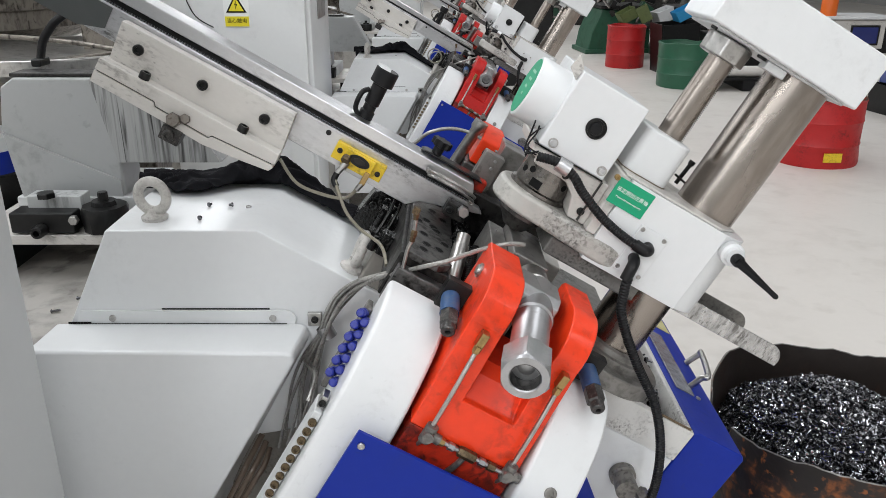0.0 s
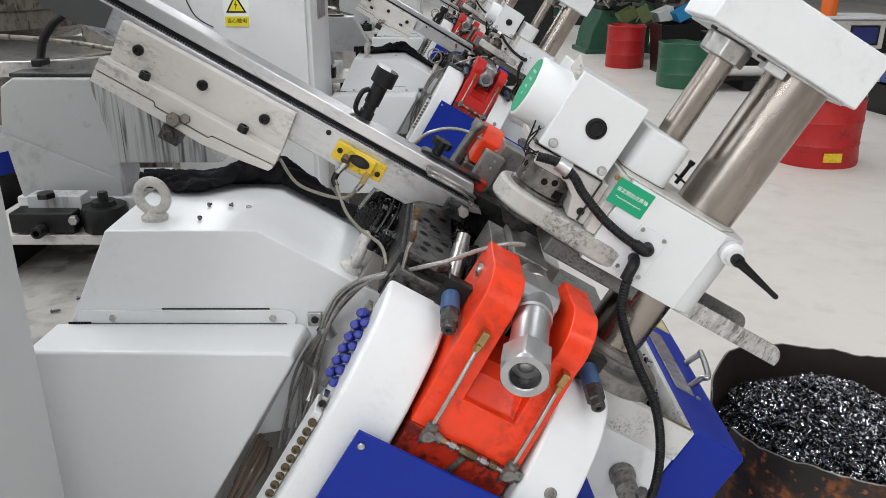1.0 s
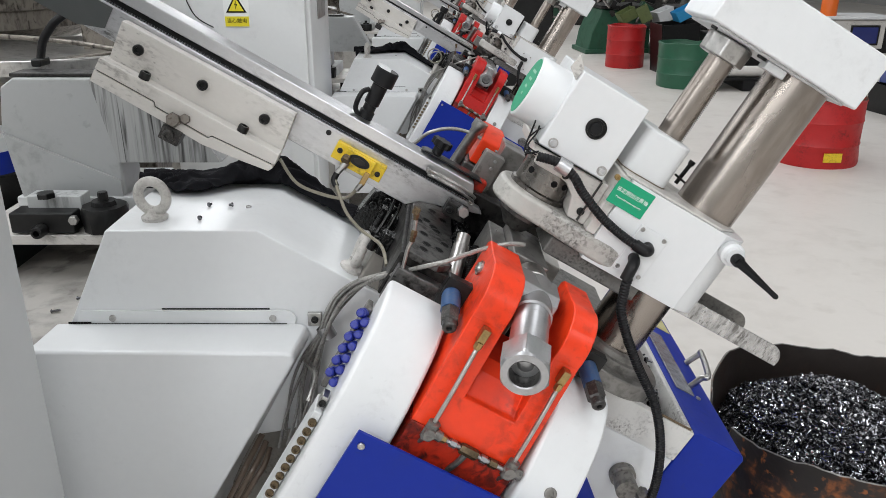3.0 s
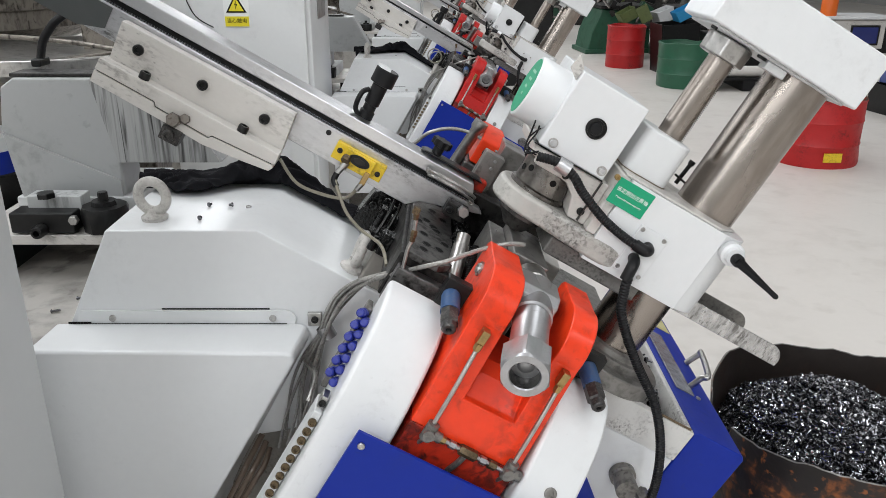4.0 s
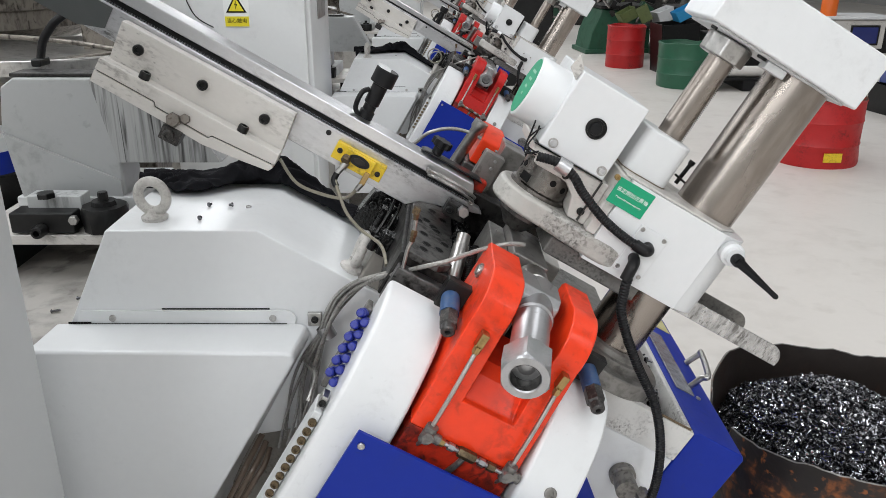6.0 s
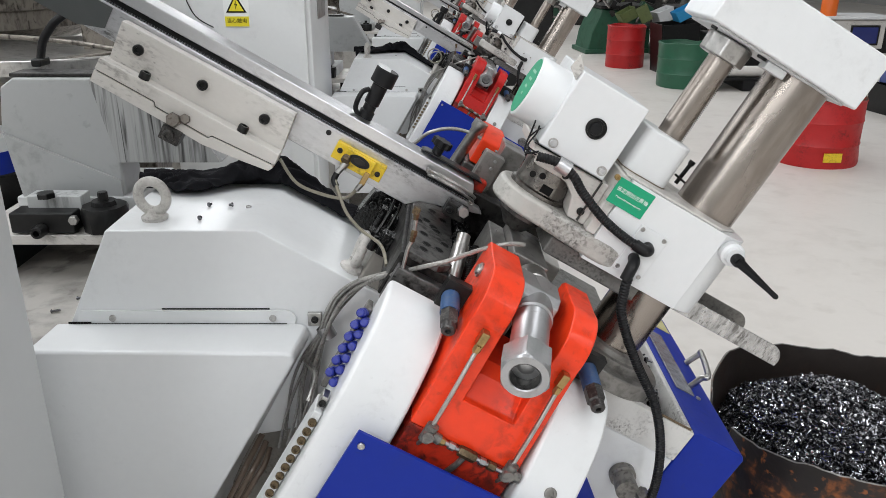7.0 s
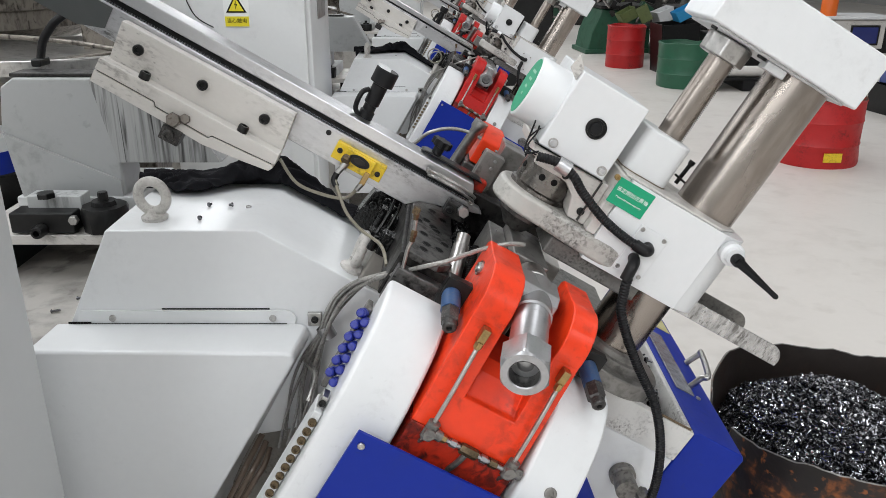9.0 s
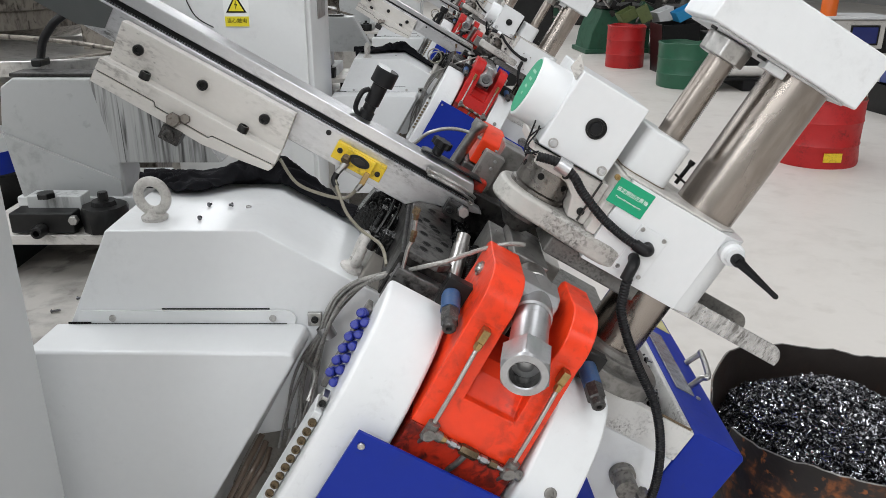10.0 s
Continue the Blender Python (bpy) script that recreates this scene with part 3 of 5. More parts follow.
def build_rail(top, sensor=True):
    rail = part("feed_rail", prism([(-1.25, -0.028), (-0.205, -0.038), (-0.188, -0.022), (-0.086, 0.010), (-0.096, 0.017), (-1.25, 0.017)], "y", 0.25, 0.268), RAIL_STEEL, top, "bright smudged steel feed rail", TILT, 0.002)
    part("rail_bar", prism([(-1.25, 0.0255), (-0.112, 0.0255), (-0.122, 0.046), (-1.25, 0.046)], "y", 0.261, 0.312), RAIL_BAR, rail, "polished top bar of the rail", TILT, 0.002)
    part("rail_end", prism([(-1.25, -0.035), (-0.78, -0.035), (-0.74, -0.02), (-0.74, 0.014), (-1.25, 0.014)], "y", 0.2475, 0.2498), DARK_GREY, rail, "dark grey end plate", TILT)
    part("slot_floor", box((-1.25, 0.2685, -0.01), (-0.115, 0.30, 0.025)), BLACK_STEEL, rail, "black slot", TILT)
    bm = bmesh.new()
    for i in range(170):
        u = -0.90 + i * 0.0046
        lathe((u, 0.2555, 0.014), (u, 0.2555, 0.05), [(0, 0.0014), (0.005, 0.0017), (0.0062, 0.001)], 6, bm)
    tagged(part("screw_strip", bm, SCREW, rail, "row of small black screws", TILT), kind="stuff")
    for u, w in ((-0.746, -0.008), (-0.80, -0.009), (-0.37, 0.007)):
        bolt(rail, (u, 0.2498, w), (0, -1, 0), 0.0045, 0.0015, BLACK_STEEL, name="screw")
    # angle bracket with its clamp ledge
    br = part("rail_bracket", prism([(-0.712, -0.060), (-0.711, -0.048), (-0.7147, 0.010), (-0.427, 0.0115), (-0.4205, -0.050), (-0.424, -0.060)], "y", 0.226, 0.2475), WHITE_SMUDGED, top, "smudged white steel rail bracket", TILT, 0.0015)
    part("ledge", prism([(-0.7165, -0.0680), (-0.7155, -0.049), (-0.4200, -0.049), (-0.4185, -0.0660), (-0.4195, -0.0680), (-0.523, -0.0740), (-0.526, -0.0790), (-0.6165, -0.0750), (-0.6195, -0.0690)], "y", 0.198, 0.2255), WHITE_SMUDGED, br, "", TILT, 0.0015)
    part("clamp_strip", prism([(-0.716, -0.0885), (-0.7165, -0.0697), (-0.6203, -0.0707), (-0.6172, -0.0768), (-0.5265, -0.0810), (-0.5228, -0.0757), (-0.4210, -0.0697), (-0.4195, -0.0740), (-0.424, -0.0815), (-0.47, -0.0880), (-0.53, -0.0945), (-0.588, -0.0915)], "y", 0.1985, 0.223), WHITE_SMUDGED, br, "", TILT, 0.001)
    # black backing added behind the gap, to give it the dark of shade
    part("gap_shim", box((-0.714, 0.202, -0.0800), (-0.425, 0.222, -0.067)), BLACK_STEEL, br, "black backing added to darken the gap", TILT)
    part("bolt_block", box((-0.594, 0.193, -0.116), (-0.562, 0.220, -0.0915)), WORN_BLACK, br, "oily black bolt block", TILT, 0.002)
    for u in (-0.676, -0.571, -0.466):
        part("washer", cyl((u, 0.2258, -0.017), (u, 0.2245, -0.017), 0.0125, 20), WHITE_SMUDGED, br)
        bolt(br, (u, 0.2258, -0.017), (0, -1, 0), 0.0085, 0.007)
    for u in (-0.650, -0.487):
        bolt(br, (u, 0.211, -0.049), (0, 0, 1), 0.0085, 0.011)
    bolt(br, (-0.582, 0.198, -0.080), (0, -1, 0.3), 0.0115, 0.016, OLD_STEEL, hexed=True, label="worn hexagon bolt")
    bolt(br, (-0.568, 0.198, -0.070), (0, -1, 0.3), 0.008, 0.008, OLD_STEEL, hexed=True)
    bolt(br, (-0.579, 0.193, -0.104), (0, -1, 0), 0.0095, 0.008, WORN_BLACK)
    if sensor:
        build_sensor(top)
    # indexing plunger behind the rail
    pl = part("plunger", lathe((-0.331, 0.30, 0.040), (-0.334, 0.30, 0.140), [(0, 0.0125), (0.018, 0.0125), (0.020, 0.0105), (0.030, 0.0105), (0.032, 0.0128), (0.066, 0.0128), (0.068, 0.0195), (0.092, 0.0195), (0.094, 0.018)], 32), BLACK, top, "black plastic plunger")
    part("plunger_cap", cyl((-0.3345, 0.30, 0.132), (-0.3343, 0.30, 0.1345), 0.018, 28), WHITE, pl, "white cap")
    part("plunger_lever", tube([(-0.338, 0.292, 0.044), (-0.352, 0.29, 0.056), (-0.354, 0.29, 0.082), (-0.346, 0.295, 0.092)], 0.0042, 8), BLACK, pl)
    # lobed knob on its black clamp plate
    part("clamp_plate", prism([(-0.225, 0.048), (-0.215, 0.052), (-0.115, 0.052), (-0.105, 0.048)], "y", 0.285, 0.315), BLACK_STEEL, rail, "black clamp plate", TILT, 0.002)
    bm = bmesh.new()
    outline = []
    for i in range(96):
        a = 2 * math.pi * i / 96
        r = 0.0165 + 0.0016 * math.copysign(abs(math.cos(8 * a)) ** 0.5, math.cos(8 * a))
        outline.append((-0.198 + r * math.cos(a), 0.30 + r * math.sin(a)))
    prism(outline, "z", 0.066, 0.078, bm)
    cyl((-0.198, 0.30, 0.05), (-0.198, 0.30, 0.067), 0.009, 16, bm)
    part("lobed_knob", bm, BLACK, rail, "black plastic lobed knob", TILT, 0.0015, 2, 50)
    for i, d in enumerate((0.0, 0.007)):
        part("spring_cable", tube([(-0.198, 0.247, 0.034 - d), (-0.185, 0.235, 0.038 - d), (-0.15, 0.228, 0.040 - d), (-0.12, 0.232, 0.036 - d), (-0.112, 0.247, 0.030 - d)], 0.0022, 8, ribs=0.0004, pitch=0.003), STEEL, rail, "steel spring cable")
    bolt(rail, (-0.20, 0.2498, 0.033), (0, -1, 0), 0.005, 0.006, STEEL, name="screw")
    bolt(rail, (-0.113, 0.2498, 0.02), (0, -1, 0), 0.005, 0.006, STEEL, name="screw")


def build_bed(top, red=None):
    red = red or RED
    part("bed", box((-0.215, 0.21, -0.45), (0.10, 0.62, -0.121)), BED_CAST, top, "oily bed casting", TILT, 0.006)
    part("bed_tread", box((-0.210, 0.215, -0.1205), (0.095, 0.61, -0.1165)), OIL_BLACK, top, "oil-wet bed surface", TILT, 0.001)
    part("bed_front", box((-0.11, 0.10, -0.60), (0.10, 0.21, -0.12)), OILY_GREY, top, "", TILT, 0.006)
    # die block with tapped holes
    d = part("die_block", box((-0.198, 0.06, -0.12), (-0.112, 0.36, -0.045)), DARK_STEEL, top, "oily dark steel die block", TILT, 0.003)
    part("die_plate", prism([(-0.192, 0.05), (-0.192, 0.35), (-0.118, 0.35), (-0.118, 0.08), (-0.14, 0.05)], "z", -0.045, -0.034), PLATE_STEEL, d, "", TILT, 0.002)
    for u, y in ((-0.156, 0.280), (-0.166, 0.218), (-0.153, 0.203), (-0.169, 0.150), (-0.147, 0.192), (-0.163, 0.112), (-0.168, 0.085), (-0.132, 0.15), (-0.145, 0.33), (-0.168, 0.33), (-0.136, 0.26), (-0.180, 0.20), (-0.142, 0.115)):
        part("tapped_hole", lathe((u, y, -0.036), (u, y, -0.03), [(0.0, 0.0066), (0.0023, 0.0066), (0.0024, 0.0085), (0.0, 0.0087)], 14, closed=False), BLACK_STEEL, d)
        # black disc level with the plate paints the shaded inside of the hole
        part("hole_floor", cyl((u, y, -0.036), (u, y, -0.0337), 0.007, 14), INK_AND_SHADE_BLACK, d)
    part("front_plate", box((-0.194, 0.035, -0.12), (-0.117, 0.058, -0.058)), PLATE_STEEL, d, "", TILT, 0.003)
    part("side_plate", box((-0.109, 0.10, -0.12), (-0.085, 0.40, -0.03)), DARK_STEEL, d, "", TILT, 0.003)
    for k in range(5):
        bolt(d, (-0.212 + 0.010 * (k % 2), 0.33 - 0.028 * k, -0.118), (0, 0, 1), 0.010, 0.016)
    part("rear_clutter", prism([(-0.262, -0.16), (-0.250, -0.085), (-0.232, -0.072), (-0.214, -0.078), (-0.200, -0.060), (-0.185, -0.066), (-0.170, -0.12), (-0.170, -0.16)], "y", 0.385, 0.44), OIL_BLACK, d, "oil-wet black block behind the die", TILT, 0.003)
    for k in range(9):
        p = Vector((-0.250 + 0.0095 * k, 0.372 + 0.006 * (k % 3), -0.118 + 0.010 * (k % 4)))
        bolt(d, p, (0, -1, 0.4), 0.0065 + 0.0015 * (k % 2), 0.012, OIL_BLACK, hexed=k % 2 == 0, name="oily_bolt")
    rng = random.Random(17)
    for i in range(16):
        p = Vector((rng.uniform(-0.226, -0.204), rng.uniform(0.20, 0.37), -0.119))
        h = rng.uniform(0.012, 0.045)
        if i % 2:
            s = rng.uniform(0.006, 0.011)
            part("oily_clamp", box((p.x - s, p.y - s * 1.3, p.z), (p.x + s, p.y + s * 1.3, p.z + h)), OIL_BLACK, d, "oil-wet black clamp", TILT, 0.0015)
        else:
            part("oily_stud", lathe(p, p + Vector((0, 0, 1)), [(0, 0.007), (h * 0.6, 0.007), (h * 0.6, 0.0045), (h, 0.0042)], 12), OIL_BLACK, d, "oil-wet black stud")
    for i in range(4):
        u = -0.235 + 0.012 * i
        part("oil_tube", tube([(u, 0.37, -0.05), (u + 0.008, 0.33, -0.035), (u + 0.016, 0.28, -0.06), (u + 0.012, 0.25, -0.118)], 0.0028, 8), OIL_BLACK, d, "oil-wet thin tube")
    bm = bmesh.new()
    for i in range(60):
        p = Vector((rng.uniform(-0.118, -0.09), rng.uniform(0.10, 0.30), rng.uniform(-0.03, -0.024)))
        q = p + Vector((rng.uniform(-1, 1), rng.uniform(-1, 1), rng.uniform(-0.2, 0.5))).normalized() * 0.02
        lathe(p, q, [(0, 0.003), (0.0025, 0.0034), (0.003, 0.0019), (0.013, 0.0016)], 6, bm)
    tagged(part("oily_swarf", bm, OIL_BLACK, d, "oily black screws and swarf"), kind="stuff")
    # steel pin and stop
    pin = part("guide_pin", lathe((-0.118, 0.13, 0.0), (-0.108, 0.065, -0.062), [(0, 0.0105), (0.018, 0.0105), (0.018, 0.0125), (0.075, 0.0128)], 24), STEEL, top, "bright steel guide pin")
    part("stop", box((-0.150, 0.225, -0.014), (-0.112, 0.249, 0.012)), DARK_STEEL, top, "", TILT, 0.003)
    bolt(top, (-0.122, 0.226, 0.006), (0, -1, 0.2), 0.010, 0.018, STEEL, hexed=True)
    bolt(top, (-0.141, 0.226, -0.002), (0, -1, 0), 0.007, 0.006)
    part("spring", tube([(-0.098, 0.11, 0.0), (-0.092, 0.08, -0.03), (-0.086, 0.05, -0.06)], 0.005, 10, ribs=0.0012, pitch=0.003), BLACK_STEEL, top, "oily coil spring")
    # moving die holder
    h = part("die_holder", box((-0.050, 0.084, -0.11), (0.010, 0.225, 0.030)), HOLDER_STEEL, top, "oil-dulled steel die holder", TILT, 0.003)
    part("holder_plate", box((-0.080, 0.09, -0.11), (-0.052, 0.215, 0.018)), HOLDER_STEEL, h, "", TILT, 0.002)
    part("holder_plate", box((0.012, 0.09, -0.11), (0.03, 0.26, -0.004)), DARK_STEEL, h, "", TILT, 0.002)
    # dark block added to fill the open dark behind the holder
    part("holder_back", box((-0.112, 0.285, -0.115), (0.035, 0.32, 0.030)), DARK_STEEL, h, "dark block filling the opening behind the die holder", TILT, 0.003)
    bolt(h, (-0.066, 0.12, 0.018), (0, 0, 1), 0.0035, 0.002, STEEL, name="screw")
    bolt(h, (-0.066, 0.18, 0.018), (0, 0, 1), 0.0035, 0.002, STEEL, name="screw")
    # oil pipes with brass fittings
    part("oil_pipe", tube([(-0.212, 0.04, 0.027), (-0.203, 0.04, 0.006), (-0.196, 0.04, -0.015), (-0.195, 0.04, -0.029), (-0.187, 0.04, -0.058)], 0.0028, 10), STEEL, top, "thin steel oil pipe")
    part("pipe_fitting", box((-0.217, 0.035, 0.021), (-0.207, 0.045, 0.031)), OLD_BRASS, top, "tarnished brass elbow", TILT, 0.0012)
    part("pipe_fitting", lathe((-0.211, 0.04, 0.025), (-0.204, 0.04, 0.008), [(0, 0.0048), (0.006, 0.0048), (0.007, 0.004), (0.012, 0.0038)], 6), OLD_BRASS, top)
    part("pipe_fitting", lathe((-0.200, 0.04, 0.000), (-0.195, 0.04, -0.018), [(0, 0.0038), (0.002, 0.005), (0.009, 0.005), (0.010, 0.0042), (0.016, 0.0046), (0.018, 0.0032)], 6), OLD_BRASS, top)
    # rocker behind the bed: the twin arm of the far die
    REAR = TILT @ Matrix.Translation((0.024, 0, 0.05))
    far = part("rear_rocker", prism([(0.40, -0.002), (0.40, 0.045), (0.43, 0.06), (0.50, 0.06), (0.50, -0.002)], "x", -0.152, -0.108), red, top, "red rear rocker arm", REAR, 0.003)
    part("rear_base", box((-0.160, 0.395, -0.16), (-0.100, 0.50, -0.004)), PLATE_STEEL, top, "", REAR, 0.004)
    bolt(far, (-0.13, 0.3995, 0.025), (0, -1, 0), 0.01, 0.006, fr=REAR)
    a = part("rear_block", box((-0.122, 0.325, -0.03), (-0.085, 0.352, 0.094)), HOLDER_STEEL, top, "steel clamp block", TILT, 0.002)
    for w in (0.07, 0.084):
        bolt(a, (-0.10, 0.325, w), (0, -1, 0), 0.003, 0.0015, NUT_STEEL, name="screw")
    part("rear_block", box((-0.092, 0.36, -0.03), (-0.050, 0.43, 0.112)), HOLDER_STEEL, top, "steel clamp block", TILT, 0.002)
    part("rear_link", box((-0.135, 0.30, -0.03), (-0.095, 0.320, 0.050)), RED_GRIMED, top, "", TILT, 0.004)
    part("rear_pin", lathe((-0.172, 0.42, -0.02), (-0.165, 0.42, 0.10), [(0, 0.011), (0.10, 0.011), (0.105, 0.014), (0.118, 0.014)], 20), STEEL, top, "", REAR @ Matrix.Translation((0, 0, -0.03)))
    part("rear_hose", tube([(-0.245, 0.42, -0.01), (-0.227, 0.42, 0.024), (-0.214, 0.42, 0.053), (-0.182, 0.42, 0.08), (-0.136, 0.415, 0.092), (-0.088, 0.40, 0.086), (-0.07, 0.39, 0.07)], 0.0034, 10), CABLE, top, "grey hose")


def cut(name, whole, hole, mat):
    """The mesh of a whole body less a hole."""
    obs = []
    for n, b in ((name, whole), ("cutter", hole)):
        me = bpy.data.meshes.new(n)
        b.to_mesh(me)
        b.free()
        obs.append(new(n, me))
    obs[0].data.materials.append(mat)
    mod = obs[0].modifiers.new("cut", "BOOLEAN")
    mod.object, mod.operation, mod.solver = obs[1], "DIFFERENCE", "EXACT"
    me = bpy.data.meshes.new_from_object(obs[0].evaluated_get(bpy.context.evaluated_depsgraph_get()))
    for o in obs:
        bpy.data.objects.remove(o)
    me.name = name
    me.polygons.foreach_set("use_smooth", [True] * len(me.polygons))
    me.set_sharp_from_angle(angle=radians(14))
    return me


def hex_nut(a, b, d, r, h, bore=0.0186, seg=96):
    """A hexagon nut, h high and ending at d along the line from a to b, its corners turned off by a cone at both ends."""
    bm = bmesh.new()
    m, _ = frame_of(a, b)
    flat = r * math.cos(radians(30))
    rows = []
    for z, top_r in ((d - h, flat * 0.97), (d - h + 0.004, r * 1.01), (d - 0.007, r * 1.01), (d - 0.0035, (r + flat) / 2), (d, flat * 0.985), (d, bore + 0.0014), (d - 0.0014, bore), (d - 0.010, bore)):
        ring = []
        for k in range(seg):
            a_ = 2 * math.pi * k / seg
            hexa = flat / math.cos((a_ % radians(60)) - radians(30))
            rr = min(hexa, top_r)
            ring.append(bm.verts.new(m @ Vector((rr * math.cos(a_), rr * math.sin(a_), z))))
        rows.append(ring)
    for p, q in zip(rows, rows[1:]):
        for k in range(seg):
            bm.faces.new((p[k], p[(k + 1) % seg], q[(k + 1) % seg], q[k]))
    bmesh.ops.recalc_face_normals(bm, faces=bm.faces)
    return bm


def build_rocker(top, red=None):
    red = red or RED
    r = part("rocker", bmesh.new(), red, top, "orange-red enamelled rocker fork", None)
    side = [(0.06, -0.03), (0.06, 0.030), (0.052, 0.036), (-0.018, 0.036)] + arc(-0.028, -0.018, 0.055, 82, 190, 9) + [(-0.088, -0.06), (-0.10, -0.125), (-0.112, -0.185), (0.06, -0.185)]
    slot = [(-0.2, 0.1), (0.1, 0.1), (0.1, -0.085), (-0.045, -0.085), (-0.066, -0.098), (-0.090, -0.127), (-0.2, -0.140)]
    me = cut("rocker", prism(side, "x", -0.097, 0.067), prism(slot, "x", -0.049, 0.028), red)
    me.transform(ROCK_FR)
    r.data = me
    mod = r.modifiers.new("bevel", "BEVEL")
    mod.width, mod.segments, mod.limit_method, mod.angle_limit, mod.harden_normals = 0.004, 3, "ANGLE", radians(35), True
    r.matrix_basis = TILT @ Matrix.Translation(PIVOT)
    bm = bmesh.new()
    prism([(-0.112, -0.1852), (-0.117, -0.29), (0.06, -0.29), (0.06, -0.1852)], "x", -0.0968, 0.0668, bm)
    part("rocker_foot", bm, RED_GRIMED, r, "grime-blackened red foot", ROCK_FR, 0.002)
    # trunnion pins
    for u, s in ((-0.097, -1), (0.067, 1)):
        part("pin", lathe((u, 0.012, 0.004), (u + s * 0.01, 0.012, 0.004), [(0, 0.011), (0.003, 0.011), (0.003, 0.008), (0.006, 0.007)], 24), STEEL, r, "", ROCK_FR)
    # shock absorbers on black lugs
    for u, y in ((-0.118, 0.0), (0.105, 0.0)):
        s = -1 if u < 0 else 1
        part("lug", box((u - (0.016 if s < 0 else 0.037), -0.015, -0.062), (u + (0.022 if s < 0 else 0.020), 0.004, -0.018)), BLACK_STEEL, r, "black steel lug", ROCK_FR, 0.002)
        a, b = Vector((u, -0.012, -0.042)), Vector((u + (0.006 if s < 0 else 0.018), -0.080, -0.060))
        part("absorber_sleeve", tube([a, a.lerp(b, 0.50)], 0.0130, 20, ribs=0.0003, pitch=0.0024), BLUE_WORN, r, "blue threaded absorber sleeve", ROCK_FR)
        d = (b - a).length
        part("absorber_nut", lathe(a, b, [(d * 0.48, 0.0132), (d * 0.80, 0.0132), (d * 0.84, 0.0105)], 6), WORN_BLACK, r, "", ROCK_FR)
        part("absorber_tip", lathe(a, b, [(d * 0.80, 0.0098), (d * 0.97, 0.0098), (d, 0.0080), (d, 0.004), (d * 0.92, 0.0038)], 20), WORN_BLACK, r, "", ROCK_FR)
    # oil pipes down both prongs, tees and brass couplings
    tees = []
    for u in (-0.072, 0.050):
        elbow = Vector((u, -0.094, -0.045))
        foot = Vector((u + 0.001, -0.122, -0.182))
        part("elbow", box((u - 0.0055, -0.100, -0.052), (u + 0.0055, -0.084, -0.030)), BRASS, r, "brass elbow", ROCK_FR, 0.0015)
        part("elbow_nut", lathe((u, -0.097, -0.050), foot, [(0, 0.006), (0.008, 0.0058), (0.011, 0.004)], 6), BRASS, r, "", ROCK_FR)
        part("oil_pipe", tube([(u, -0.098, -0.052), elbow.lerp(foot, 0.5) + Vector((0, -0.004, 0)), foot], 0.0032, 10), STEEL, r, "thin steel oil pipe", ROCK_FR)
        bm = cyl(foot + Vector((0, 0, 0.014)), foot - Vector((0, 0, 0.012)), 0.0085, 18)
        cyl(foot, foot + Vector((0.018, 0, -0.002)), 0.0075, 16, bm)
        cyl(foot, foot + Vector((0, -0.012, 0)), 0.0078, 16, bm)
        cyl(foot - Vector((0, 0, 0.012)), foot + Vector((-0.002, 0.02, -0.040)), 0.003, 10, bm)
        part("tee", bm, GALV, r, "grimy cast tee", ROCK_FR)
        tees.append(foot)
    a, b = tees[0] + Vector((0.016, 0, -0.002)), tees[1] + Vector((-0.008, 0, -0.004))
    d = (b - a).length
    nut = [(0, 0.0058), (0.009, 0.0058), (0.010, 0.0042)]
    part("pipe_nut", lathe(a, b, nut, 6), BRASS, r, "brass nut", ROCK_FR)
    part("pipe_nut", lathe(a.lerp(b, 0.16), b, nut, 6), NUT_STEEL, r, "", ROCK_FR)
    part("link_pipe", cyl(a, b, 0.0032, 12), NUT_STEEL, r, "", ROCK_FR)
    part("union", lathe(a.lerp(b, 0.32), b, [(0, 0.0068), (0.002, 0.0078), (0.024, 0.0078), (0.026, 0.0068)], 6), OLD_BRASS, r, "tarnished brass union", ROCK_FR)
    part("pipe_nut", lathe(a.lerp(b, 0.64), b, nut, 6), NUT_STEEL, r, "", ROCK_FR)
    part("pipe_nut", lathe(a.lerp(b, 0.78), b, [(0, 0.0062), (0.011, 0.0062), (0.012, 0.0045)], 6), OLD_BRASS, r, "", ROCK_FR)
    mid = a.lerp(b, 0.45)
    part("drop_pipe", tube([mid, mid + Vector((-0.004, 0.004, -0.03)), mid + Vector((-0.012, 0.02, -0.07))], 0.0045, 8), GALV, r, "", ROCK_FR)
    # drive rod with its great nut: moves by itself
    tip = Vector((-0.031, -0.185, -0.022))
    n = part("drive_rod", bmesh.new(), STEEL, top, "bright steel drive rod", None)
    bm = lathe(ROD, tip, [(-0.02, 0.027), (0.050, 0.027), (0.052, 0.0278), (0.056, 0.0278), (0.0575, 0.0245), (0.060, 0.0245), (0.062, 0.0262), (0.066, 0.0262), (0.068, 0.0248), (0.165, 0.0248)], 40)
    bm.transform(ROD_FR)
    me = bpy.data.meshes.new("drive_rod")
    bm.to_mesh(me)
    bm.free()
    me.materials.append(NUT_STEEL)
    me.polygons.foreach_set("use_smooth", [True] * len(me.polygons))
    me.set_sharp_from_angle(angle=radians(35))
    n.data = me
    n.matrix_basis = TILT @ Matrix.Translation(ROD)
    d = (tip - ROD).length
    part("nut", hex_nut(ROD, tip, d, 0.0338, 0.046), NUT_STEEL, n, "large bright hexagon nut", ROD_FR, angle=18)
